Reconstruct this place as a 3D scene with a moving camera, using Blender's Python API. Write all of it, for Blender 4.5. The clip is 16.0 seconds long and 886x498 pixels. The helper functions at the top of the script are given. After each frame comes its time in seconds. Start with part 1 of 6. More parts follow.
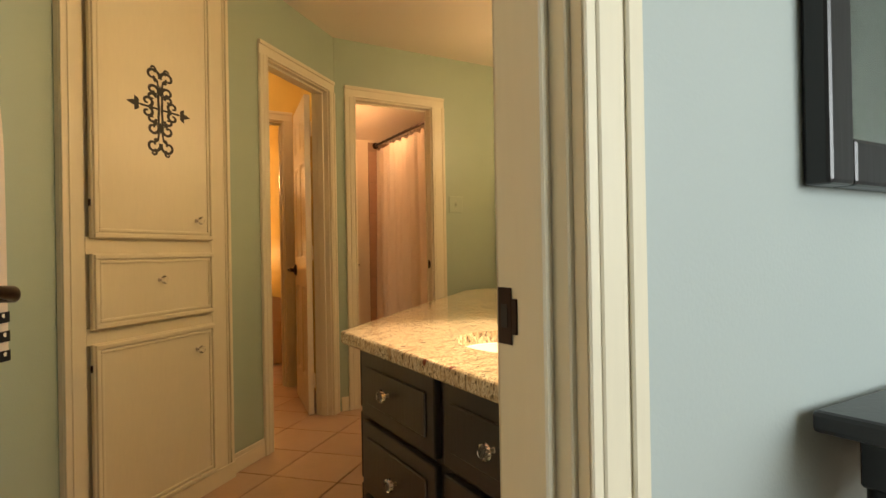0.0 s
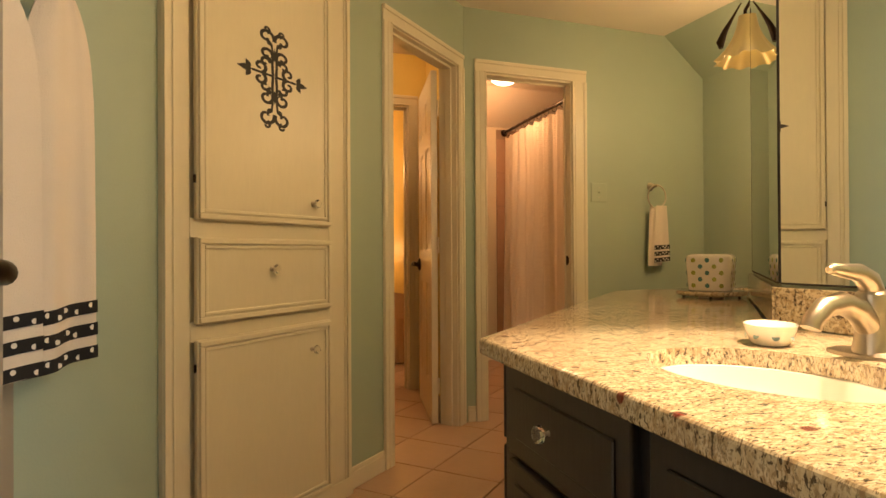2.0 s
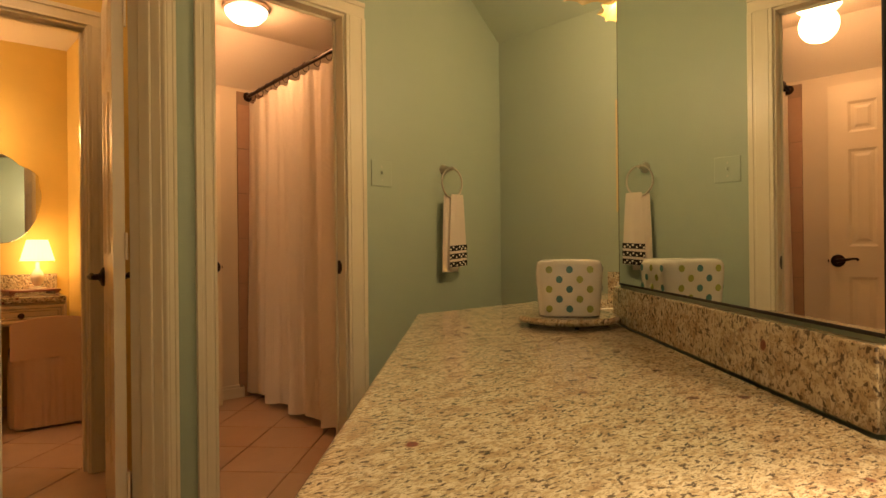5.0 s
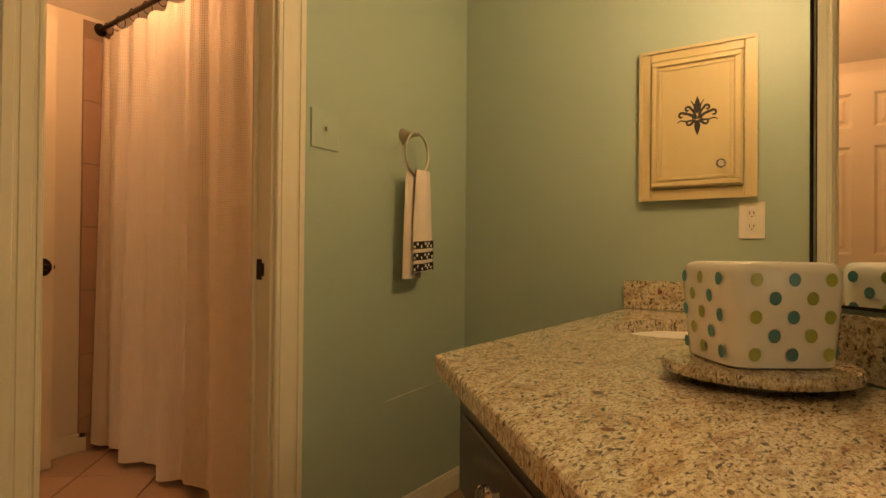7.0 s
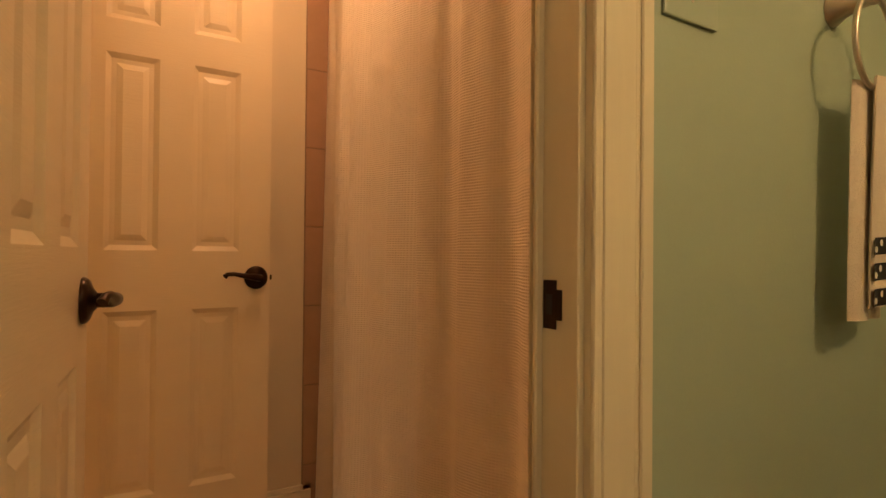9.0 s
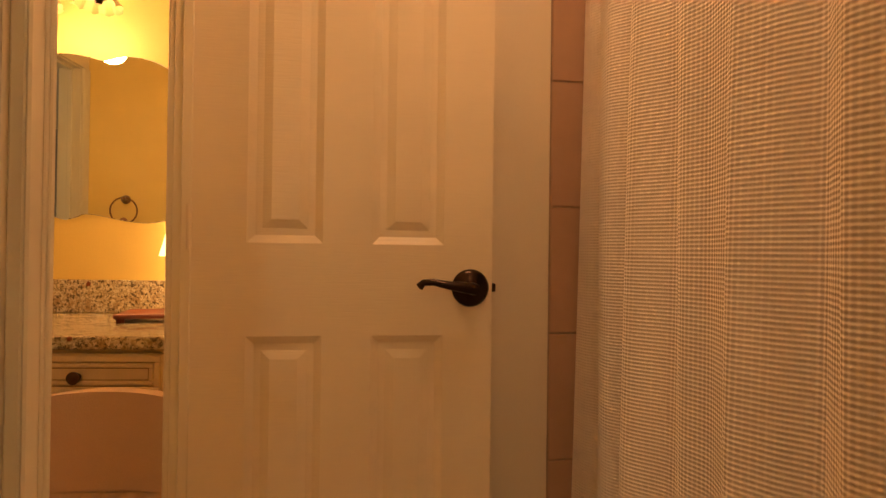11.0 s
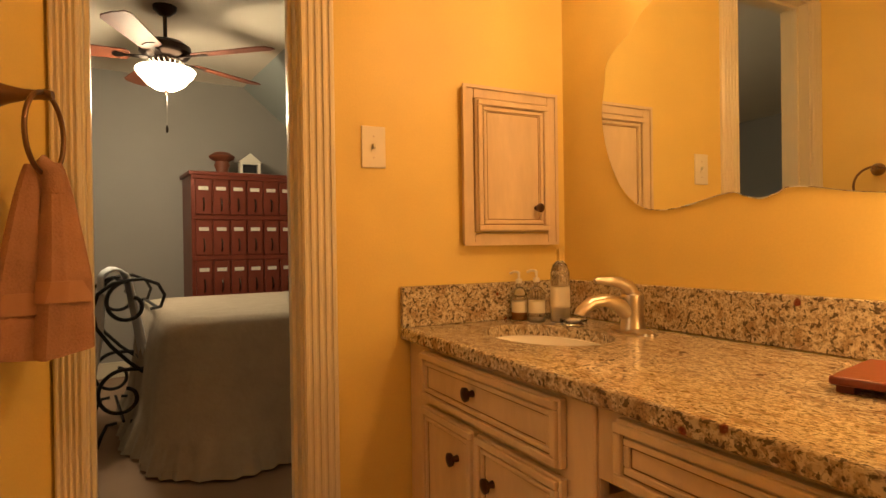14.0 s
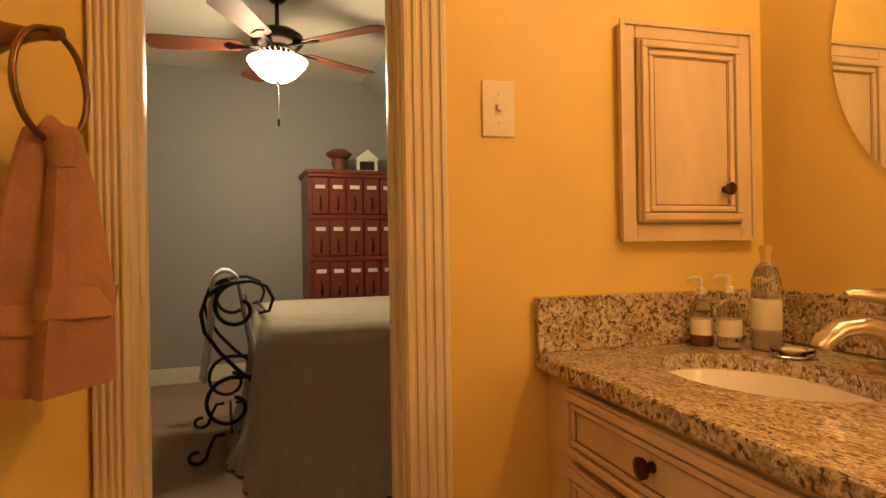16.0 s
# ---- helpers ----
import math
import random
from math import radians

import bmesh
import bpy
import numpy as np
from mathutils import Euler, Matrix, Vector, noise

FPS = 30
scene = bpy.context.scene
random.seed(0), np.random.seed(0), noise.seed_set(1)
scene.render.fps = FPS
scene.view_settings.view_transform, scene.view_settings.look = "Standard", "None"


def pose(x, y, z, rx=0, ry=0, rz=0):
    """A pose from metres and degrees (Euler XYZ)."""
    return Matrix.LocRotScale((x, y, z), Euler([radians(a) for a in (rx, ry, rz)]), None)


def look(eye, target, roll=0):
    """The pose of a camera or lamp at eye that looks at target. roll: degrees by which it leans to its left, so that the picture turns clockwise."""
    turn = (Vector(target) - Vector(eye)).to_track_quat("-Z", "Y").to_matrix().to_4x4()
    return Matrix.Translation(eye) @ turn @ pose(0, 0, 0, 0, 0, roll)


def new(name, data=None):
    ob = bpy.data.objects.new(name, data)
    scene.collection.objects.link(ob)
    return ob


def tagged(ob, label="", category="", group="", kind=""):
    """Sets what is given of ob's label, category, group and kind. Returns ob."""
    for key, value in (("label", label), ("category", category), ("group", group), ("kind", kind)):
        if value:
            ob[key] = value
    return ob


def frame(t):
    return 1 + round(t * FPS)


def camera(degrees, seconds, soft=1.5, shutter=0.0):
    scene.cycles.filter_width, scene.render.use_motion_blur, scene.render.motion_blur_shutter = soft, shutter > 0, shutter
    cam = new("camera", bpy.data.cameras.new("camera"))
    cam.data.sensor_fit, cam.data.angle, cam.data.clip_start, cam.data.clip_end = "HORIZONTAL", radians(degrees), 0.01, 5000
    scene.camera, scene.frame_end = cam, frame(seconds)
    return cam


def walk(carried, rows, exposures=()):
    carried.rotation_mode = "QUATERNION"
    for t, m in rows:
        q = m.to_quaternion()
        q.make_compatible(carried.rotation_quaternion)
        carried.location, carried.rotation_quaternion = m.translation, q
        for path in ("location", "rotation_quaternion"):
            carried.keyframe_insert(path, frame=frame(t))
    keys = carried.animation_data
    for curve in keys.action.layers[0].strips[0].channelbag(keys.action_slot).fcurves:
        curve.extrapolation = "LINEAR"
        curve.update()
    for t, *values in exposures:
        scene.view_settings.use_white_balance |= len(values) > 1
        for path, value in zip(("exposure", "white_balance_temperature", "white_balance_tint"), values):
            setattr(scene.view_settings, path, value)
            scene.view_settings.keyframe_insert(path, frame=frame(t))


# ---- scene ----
cam = camera(74.2, 16.0)

PATH = [
    (0, (-0.25, -0.113, 1.015), (0.791, 1.594, 1.023), -1.0),
    (0.5, (-0.201, 0.074, 1.002), (0.583, 1.914, 1.012), -0.5),
    (1, (-0.181, 0.199, 0.99), (0.556, 2.058, 1.004), -0.5),
    (1.5, (-0.157, 0.265, 0.978), (0.555, 2.134, 0.992), -0.4),
    (2, (-0.131, 0.31, 0.978), (0.543, 2.193, 0.99), -0.3),
    (2.5, (-0.073, 0.372, 0.988), (0.564, 2.268, 1.0), -0.2),
    (3, (0.002, 0.477, 0.99), (0.618, 2.379, 1.003), -0.2),
    (3.5, (0.101, 0.719, 0.991), (0.754, 2.609, 1.005), -0.2),
    (4, (0.201, 0.916, 1.011), (1.107, 2.699, 1.028), -0.1),
    (4.5, (0.29, 1.117, 0.998), (1.435, 2.757, 1.002), -0.5),
    (4.7, (0.325, 1.19, 0.997), (1.575, 2.751, 1.0), -0.6),
    (6.8, (0.709, 2.078, 0.98), (2.369, 3.194, 0.995), 0.5),
    (7, (0.744, 2.15, 0.972), (2.41, 3.257, 0.99), 0.5),
    (7.5, (0.87, 2.369, 0.978), (2.531, 3.482, 1.001), 0.5),
    (8, (0.979, 2.557, 0.979), (2.57, 3.769, 1.002), 0.4),
    (8.5, (1.197, 2.778, 0.994), (2.548, 4.253, 1.022), 0.7),
    (9, (1.344, 2.978, 0.982), (2.435, 4.654, 1.004), 0.5),
    (9.2, (1.366, 3.068, 0.977), (2.396, 4.783, 0.987), 0.5),
    (11.3, (1.688, 3.935, 0.971), (1.871, 5.927, 0.975), 0.6),
    (11.5, (1.695, 4.023, 0.969), (1.805, 6.02, 0.96), 0.5),
    (12, (1.717, 4.234, 0.99), (1.548, 6.227, 0.98), 0.7),
    (12.5, (1.62, 4.422, 0.978), (0.982, 6.318, 0.957), 0.1),
    (13, (1.515, 4.526, 1.004), (0.445, 6.215, 0.975), 0.0),
    (13.5, (1.421, 4.648, 0.985), (-0.003, 6.052, 0.968), -0.5),
    (14, (1.377, 4.754, 0.979), (-0.309, 5.83, 0.969), -0.8),
    (14.5, (1.366, 4.8, 0.967), (-0.412, 5.716, 0.963), -0.6),
    (15, (1.349, 4.826, 0.965), (-0.462, 5.675, 0.965), -0.5),
    (15.5, (1.251, 4.88, 0.96), (-0.589, 5.663, 0.964), -0.6),
    (16, (0.983, 4.936, 0.967), (-0.887, 5.643, 0.97), -0.9),
]
walk(cam, [(t, look(eye, target, roll)) for t, eye, target, roll in PATH], [(0, 0.45), (0.5, 0.48), (3.0, 0.46), (4.5, 0.30), (7.0, 0.34), (8.0, 0.38), (9.0, 0.40), (11.5, 0.60), (12.5, 0.62), (13.5, 0.57), (16.0, 0.55)])

# ---- world, lamps, exposure ----
world = bpy.data.worlds.new("world")
scene.world = world
world.use_nodes = True
sky = world.node_tree.nodes.new("ShaderNodeTexSky")
sky.sky_type, sky.sun_disc = "NISHITA", False
sky.sun_elevation, sky.sun_rotation = radians(40), radians(200)
world.node_tree.nodes["Background"].inputs["Strength"].default_value = 0.12
world.node_tree.links.new(sky.outputs["Color"], world.node_tree.nodes["Background"].inputs["Color"])
sun = new("sun", bpy.data.lights.new("sun", "SUN"))
sun.data.energy, sun.data.angle, sun.data.color = 2.5, radians(0.5), (1, 0.95, 0.88)
sun.matrix_basis = look((0, 0, 0), (math.sin(radians(200)) * -1, math.cos(radians(200)) * -1, -0.84))


def lamp(name, at, watts, color, size=0.05, kind="POINT", target=None, spot=None):
    d = bpy.data.lights.new(name, kind)
    d.energy, d.color = watts, color
    if kind == "AREA":
        d.shape, d.size = "DISK", size
    else:
        d.shadow_soft_size = size
    if spot:
        d.spot_size, d.spot_blend = radians(spot), 0.6
    ob = new(name, d)
    ob.matrix_basis = look(at, target) if target else pose(*at)
    return ob


WARM, AMBER, ROSE = (1.0, 0.60, 0.30), (1.0, 0.50, 0.20), (1.0, 0.43, 0.17)
lamp("lamp_first_sink", (0.99, 0.98, 1.76), 17, (1.0, 0.635, 0.345), 0.05)
lamp("lamp_first_sink_down", (0.97, 0.98, 1.74), 100, (1.0, 0.66, 0.38), 0.05, "SPOT", (0.72, 1.02, 0.8), 66)
lamp("lamp_second_sink", (2.30, 2.38, 1.90), 12, WARM, 0.05)
lamp("lamp_shower", (1.89, 4.50, 2.25), 10, ROSE, 0.10)
lamp("lamp_yellow_vanity", (0.64, 5.84, 1.78), 8.6, AMBER, 0.06)
lamp("lamp_fan", (-2.30, 5.235, 1.84), 31, (1.0, 0.78, 0.5), 0.09)
# added fill without a known source: lifts the dark hall and its open door
lamp("lamp_hall_fill", (0.70, 3.85, 2.28), 3, AMBER, 0.06)
lamp("lamp_table", (1.108, 5.925, 1.02), 1.5, AMBER, 0.04)
window = lamp("daylight_window", (1.2, -2.15, 1.45), 54, (0.88, 0.93, 0.92), 1.5, "AREA", (0.6, 0.3, 1.2))


# ---- materials ----
def srgb(r, g, b):
    f = lambda c: c / 12.92 if c <= 0.04045 else ((c + 0.055) / 1.055) ** 2.4
    return (f(r), f(g), f(b), 1)


def material(name, color, rough=0.5, metal=0.0, bump=0.0, bump_scale=60.0, vary=0.06, vary_scale=3.0, stretch=(1, 1, 1), coat=0.0):
    """A principled material with colour variation at two scales and fine relief."""
    m = bpy.data.materials.new(name)
    m.use_nodes = True
    n, l = m.node_tree.nodes, m.node_tree.links
    p = n["Principled BSDF"]
    p.inputs["Roughness"].default_value, p.inputs["Metallic"].default_value = rough, metal
    p.inputs["Coat Weight"].default_value = coat
    co = n.new("ShaderNodeTexCoord")
    mp = n.new("ShaderNodeMapping")
    mp.inputs["Scale"].default_value = stretch
    l.new(co.outputs["Object"], mp.inputs["Vector"])
    big, fine = n.new("ShaderNodeTexNoise"), n.new("ShaderNodeTexNoise")
    big.inputs["Scale"].default_value, fine.inputs["Scale"].default_value = vary_scale, bump_scale
    fine.inputs["Detail"].default_value = 4
    for t in (big, fine):
        l.new(mp.outputs["Vector"], t.inputs["Vector"])
    mix = n.new("ShaderNodeMix")
    mix.data_type = "RGBA"
    lo, hi = [max(0, c * (1 - 2 * vary)) for c in color[:3]], [min(1, c * (1 + 2 * vary)) for c in color[:3]]
    mix.inputs["A"].default_value, mix.inputs["B"].default_value = (*lo, 1), (*hi, 1)
    add = n.new("ShaderNodeMath")
    add.operation = "MULTIPLY_ADD"
    add.inputs[1].default_value = 0.35
    l.new(fine.outputs["Fac"], add.inputs[0])
    sc = n.new("ShaderNodeMath")
    sc.operation = "MULTIPLY"
    sc.inputs[1].default_value = 0.65
    l.new(big.outputs["Fac"], sc.inputs[0])
    l.new(sc.outputs[0], add.inputs[2])
    l.new(add.outputs[0], mix.inputs["Factor"])
    l.new(mix.outputs["Result"], p.inputs["Base Color"])
    if bump:
        b = n.new("ShaderNodeBump")
        b.inputs["Strength"].default_value, b.inputs["Distance"].default_value = bump, 0.002
        l.new(fine.outputs["Fac"], b.inputs["Height"])
        l.new(b.outputs["Normal"], p.inputs["Normal"])
    return m


def ramp(n, fac, stops, interp="LINEAR"):
    r = n.new("ShaderNodeValToRGB")
    r.color_ramp.interpolation = interp
    e = r.color_ramp.elements
    while len(e) < len(stops):
        e.new(0.5)
    for el, (pos, c) in zip(e, stops):
        el.position, el.color = pos, c
    return r


def granite_material(name, flecks, brown, turn, stretch):
    """Cream granite with dark drawn-out flecks, tan clouds and a few garnet spots."""
    m = bpy.data.materials.new(name)
    m.use_nodes = True
    n, l = m.node_tree.nodes, m.node_tree.links
    p = n["Principled BSDF"]
    p.inputs["Roughness"].default_value = 0.10
    co = n.new("ShaderNodeTexCoord")
    warp = n.new("ShaderNodeTexNoise")
    warp.inputs["Scale"].default_value, warp.inputs["Detail"].default_value = 45, 2
    l.new(co.outputs["Object"], warp.inputs["Vector"])
    sub = n.new("ShaderNodeVectorMath")
    sub.operation = "MULTIPLY_ADD"
    sub.inputs[1].default_value = (0.012, 0.012, 0.012)
    l.new(warp.outputs["Color"], sub.inputs[0])
    l.new(co.outputs["Object"], sub.inputs[2])
    mp = n.new("ShaderNodeMapping")
    mp.inputs["Rotation"].default_value = (0, 0, turn)
    mp.inputs["Scale"].default_value = (1, stretch, 1)
    l.new(sub.outputs[0], mp.inputs["Vector"])

    def noise(scale, detail, rough=0.55, src=mp):
        t = n.new("ShaderNodeTexNoise")
        t.inputs["Scale"].default_value, t.inputs["Detail"].default_value, t.inputs["Roughness"].default_value = scale, detail, rough
        l.new(src.outputs[0], t.inputs["Vector"])
        return t.outputs["Fac"]

    def step(src, a, b, lo=(0, 0, 0, 1), hi=(1, 1, 1, 1)):
        r = ramp(n, None, [(a, lo), (b, hi)])
        l.new(src, r.inputs[0])
        return r.outputs[0]

    def mixed(a, b, f, amount=1.0):
        x = n.new("ShaderNodeMix")
        x.data_type = "RGBA"
        k = n.new("ShaderNodeMath")
        k.operation = "MULTIPLY"
        k.inputs[1].default_value = amount
        l.new(f, k.inputs[0])
        l.new(k.outputs[0], x.inputs["Factor"])
        l.new(a, x.inputs["A"])
        x.inputs["B"].default_value = b
        return x.outputs["Result"]
    cells = n.new("ShaderNodeTexVoronoi")
    cells.inputs["Scale"].default_value = 95
    l.new(mp.outputs[0], cells.inputs["Vector"])
    hue = n.new("ShaderNodeSeparateColor")
    l.new(cells.outputs["Color"], hue.inputs[0])
    base = ramp(n, None, [(0.0, (0.46, 0.36, 0.22, 1)), (0.25, (0.60, 0.51, 0.34, 1)), (0.6, (0.70, 0.63, 0.46, 1)), (1.0, (0.63, 0.55, 0.38, 1))])
    l.new(hue.outputs[0], base.inputs[0])
    c = mixed(base.outputs[0], (0.36, 0.25, 0.14, 1), step(noise(22, 4), 0.50, 0.66), brown)
    c = mixed(c, (0.24, 0.165, 0.10, 1), step(noise(115, 3, 0.6), flecks - 0.03, flecks + 0.03), 0.6)
    c = mixed(c, (0.055, 0.038, 0.030, 1), step(noise(92, 3, 0.5), flecks + 0.03, flecks + 0.065), 0.85)
    c = mixed(c, (0.10, 0.08, 0.06, 1), step(noise(190, 2, 0.5), flecks + 0.03, flecks + 0.08), 0.55)
    garnet = n.new("ShaderNodeTexVoronoi")
    garnet.inputs["Scale"].default_value = 13
    l.new(sub.outputs[0], garnet.inputs["Vector"])
    c = mixed(c, (0.16, 0.02, 0.015, 1), step(garnet.outputs["Distance"], 0.09, 0.13, (1, 1, 1, 1), (0, 0, 0, 1)), 0.9)
    l.new(c, p.inputs["Base Color"])
    return m


def mirror_material():
    m = bpy.data.materials.new("mirror_glass")
    m.use_nodes = True
    p = m.node_tree.nodes["Principled BSDF"]
    p.inputs["Base Color"].default_value, p.inputs["Metallic"].default_value, p.inputs["Roughness"].default_value = (0.86, 0.9, 0.88, 1), 1, 0.005
    return m


def glass_material(name, color=(1, 1, 1, 1), rough=0.02):
    m = bpy.data.materials.new(name)
    m.use_nodes = True
    p = m.node_tree.nodes["Principled BSDF"]
    p.inputs["Base Color"].default_value, p.inputs["Transmission Weight"].default_value = color, 1
    p.inputs["Roughness"].default_value, p.inputs["IOR"].default_value = rough, 1.45
    return m


def glow_material(name, color, strength):
    m = bpy.data.materials.new(name)
    m.use_nodes = True
    p = m.node_tree.nodes["Principled BSDF"]
    p.inputs["Base Color"].default_value, p.inputs["Emission Color"].default_value, p.inputs["Emission Strength"].default_value = (0.8, 0.75, 0.65, 1), color, strength
    return m


def waffle_material():
    """Cream waffle-weave cotton: a fine grid of raised threads."""
    m = material("waffle_cloth", (0.74, 0.66, 0.55, 1), 0.9, vary=0.04)
    n, l = m.node_tree.nodes, m.node_tree.links
    p = n["Principled BSDF"]
    co = n.new("ShaderNodeTexCoord")
    waves = []
    for axis, scale in (("Z", 150), ("Y", 120)):
        w = n.new("ShaderNodeTexWave")
        w.bands_direction, w.inputs["Scale"].default_value = axis, scale / 3.14
        l.new(co.outputs["Object"], w.inputs["Vector"])
        waves.append(w)
    mx = n.new("ShaderNodeMath")
    mx.operation = "ADD"
    l.new(waves[0].outputs["Fac"], mx.inputs[0])
    l.new(waves[1].outputs["Fac"], mx.inputs[1])
    b = n.new("ShaderNodeBump")
    b.inputs["Strength"].default_value, b.inputs["Distance"].default_value = 0.6, 0.002
    l.new(mx.outputs[0], b.inputs["Height"])
    l.new(b.outputs["Normal"], p.inputs["Normal"])
    return m


def tile_material(name, a, b, rough):
    """Glazed tile, varied from piece to piece."""
    m = material(name, a, rough, bump=0.15, bump_scale=40, vary=0.10, vary_scale=7)
    n, l = m.node_tree.nodes, m.node_tree.links
    p = n["Principled BSDF"]
    old = p.inputs["Base Color"].links[0].from_socket
    info = n.new("ShaderNodeObjectInfo")
    x = n.new("ShaderNodeMix")
    x.data_type = "RGBA"
    s = n.new("ShaderNodeMath")
    s.operation = "MULTIPLY"
    s.inputs[1].default_value = 0.5
    l.new(info.outputs["Random"], s.inputs[0])
    l.new(s.outputs[0], x.inputs["Factor"])
    l.new(old, x.inputs["A"])
    x.inputs["B"].default_value = b
    l.new(x.outputs["Result"], p.inputs["Base Color"])
    return m


GREEN = material("green_wall_paint", (0.36, 0.44, 0.34, 1), 0.45, bump=0.25, bump_scale=160, vary=0.03)
YELLOW = material("yellow_wall_paint", (0.76, 0.575, 0.175, 1), 0.5, bump=0.25, bump_scale=160, vary=0.06, vary_scale=5)
BLUE = material("blue_wall_paint", (0.38, 0.43, 0.41, 1), 0.5, bump=0.2, bump_scale=160, vary=0.03)
GREYGREEN = material("grey_green_wall_paint", (0.33, 0.315, 0.285, 1), 0.6, bump=0.2, bump_scale=160, vary=0.03)
CREAM_WALL = material("cream_wall_paint", (0.68, 0.60, 0.45, 1), 0.55, bump=0.2, bump_scale=160, vary=0.03)
CEILING = material("ceiling_paint", (0.76, 0.70, 0.58, 1), 0.8, bump=0.5, bump_scale=120, vary=0.03)
TRIM = material("cream_trim_paint", (0.72, 0.66, 0.50, 1), 0.3, bump=0.12, bump_scale=90, vary=0.05, stretch=(1, 1, 0.12))
DOORPAINT = material("cream_door_paint", (0.74, 0.66, 0.50, 1), 0.35, bump=0.3, bump_scale=120, vary=0.04, stretch=(0.15, 1, 2.5))
CABINETPAINT = material("cream_cabinet_paint", (0.72, 0.66, 0.49, 1), 0.35, bump=0.12, bump_scale=90, vary=0.05, stretch=(1, 1, 0.2))
YELLOWCREAM = material("yellowed_cream_paint", (0.56, 0.46, 0.24, 1), 0.35, bump=0.12, bump_scale=90, vary=0.05, stretch=(1, 1, 0.2))
BLACKWOOD = material("black_painted_wood", (0.016, 0.015, 0.016, 1), 0.32, bump=0.2, bump_scale=80, vary=0.2, stretch=(1, 1, 0.1))
GLAZEDWOOD = material("antiqued_cream_wood", (0.66, 0.52, 0.33, 1), 0.4, bump=0.25, bump_scale=60, vary=0.14, vary_scale=9, stretch=(1, 1, 0.25))
GLAZE = material("brown_glaze_lines", (0.22, 0.12, 0.05, 1), 0.5, vary=0.2)
CHERRY = material("red_cherry_wood", (0.17, 0.035, 0.018, 1), 0.35, bump=0.2, bump_scale=50, vary=0.2, stretch=(1, 1, 0.2))
GRANITE = granite_material("cream_granite", 0.555, 0.65, 0.75, 2.2)
BROWNGRANITE = granite_material("brown_granite", 0.53, 0.9, -0.1, 2.4)
MIRROR = mirror_material()
KNOBBRONZE = material("brown_bronze_knob", (0.085, 0.045, 0.028, 1), 0.3, 0.9, vary=0.2)
BRONZE = material("oil_rubbed_bronze", (0.035, 0.022, 0.016, 1), 0.28, 0.9, vary=0.2)
IRON = material("black_wrought_iron", (0.02, 0.018, 0.018, 1), 0.5, 0.6, bump=0.4, bump_scale=150, vary=0.2)
NICKEL = material("brushed_nickel", (0.62, 0.56, 0.48, 1), 0.28, 1.0, vary=0.05)
CHINA = material("white_china", (0.86, 0.84, 0.78, 1), 0.08, vary=0.01, coat=0.5)
STENCIL = material("black_vinyl_stencil", (0.02, 0.017, 0.016, 1), 0.5, vary=0.1)
GROUT = material("floor_grout", (0.30, 0.21, 0.14, 1), 0.9, bump=0.4, bump_scale=200, vary=0.1)
FLOORTILE = tile_material("beige_floor_tile", (0.50, 0.34, 0.23, 1), (0.44, 0.28, 0.18, 1), 0.28)
WALLTILE = tile_material("tan_wall_tile", (0.42, 0.27, 0.18, 1), (0.38, 0.24, 0.17, 1), 0.25)
CARPET = material("tan_carpet", (0.30, 0.20, 0.13, 1), 0.95, bump=1.0, bump_scale=300, vary=0.15)
TOWEL = material("cream_terry_cloth", (0.74, 0.66, 0.56, 1), 0.95, bump=1.0, bump_scale=350, vary=0.05)
BROWNTOWEL = material("tan_terry_cloth", (0.36, 0.195, 0.12, 1), 0.95, bump=1.0, bump_scale=230, vary=0.22, vary_scale=14)
RINGBRONZE = material("satin_brown_bronze", (0.20, 0.12, 0.075, 1), 0.32, 0.9, vary=0.1)
FLATBAND = material("flat_woven_tan_band", (0.42, 0.225, 0.13, 1), 0.8, bump=0.3, bump_scale=500, vary=0.06)
BANDCLOTH = material("black_band_cloth", (0.015, 0.014, 0.014, 1), 0.9, vary=0.1)
DOTCLOTH = material("cream_dot_cloth", (0.78, 0.74, 0.66, 1), 0.9, vary=0.04)
WAFFLE = waffle_material()
PLATEPLASTIC = material("cream_switch_plastic", (0.76, 0.72, 0.60, 1), 0.35, vary=0.01)
SAGEPLASTIC = material("green_painted_plate", (0.37, 0.45, 0.35, 1), 0.4, vary=0.02)
SLOT = material("dark_slot", (0.01, 0.01, 0.01, 1), 0.6)
BLUEDOT = material("blue_glaze_dot", (0.10, 0.26, 0.27, 1), 0.1, vary=0.05)
GREENDOT = material("green_glaze_dot", (0.40, 0.45, 0.12, 1), 0.1, vary=0.05)
SKIRTCLOTH = material("tan_chair_cloth", (0.55, 0.38, 0.26, 1), 0.9, bump=0.5, bump_scale=300, vary=0.08)
QUILT = material("sage_grey_quilt", (0.40, 0.34, 0.26, 1), 0.9, bump=0.9, bump_scale=45, vary=0.10, vary_scale=12)
FANWOOD = material("walnut_fan_blade", (0.16, 0.045, 0.018, 1), 0.6, vary=0.25, bump_scale=30, stretch=(0.3, 3, 1))
GLASS = glass_material("clear_glass")
CRYSTAL = glass_material("faceted_crystal", (1, 1, 1, 1), 0.0)
DOMEGLOW = glow_material("lit_frosted_dome", (1.0, 0.72, 0.42, 1), 9)
BOWLGLOW = glow_material("lit_fan_bowl", (1.0, 0.80, 0.52, 1), 9)
BULBGLOW = glow_material("lit_vanity_globe", (1.0, 0.72, 0.36, 1), 14)
SHADEGLASS = glow_material("amber_glass_shade", (1.0, 0.62, 0.18, 1), 0.10)
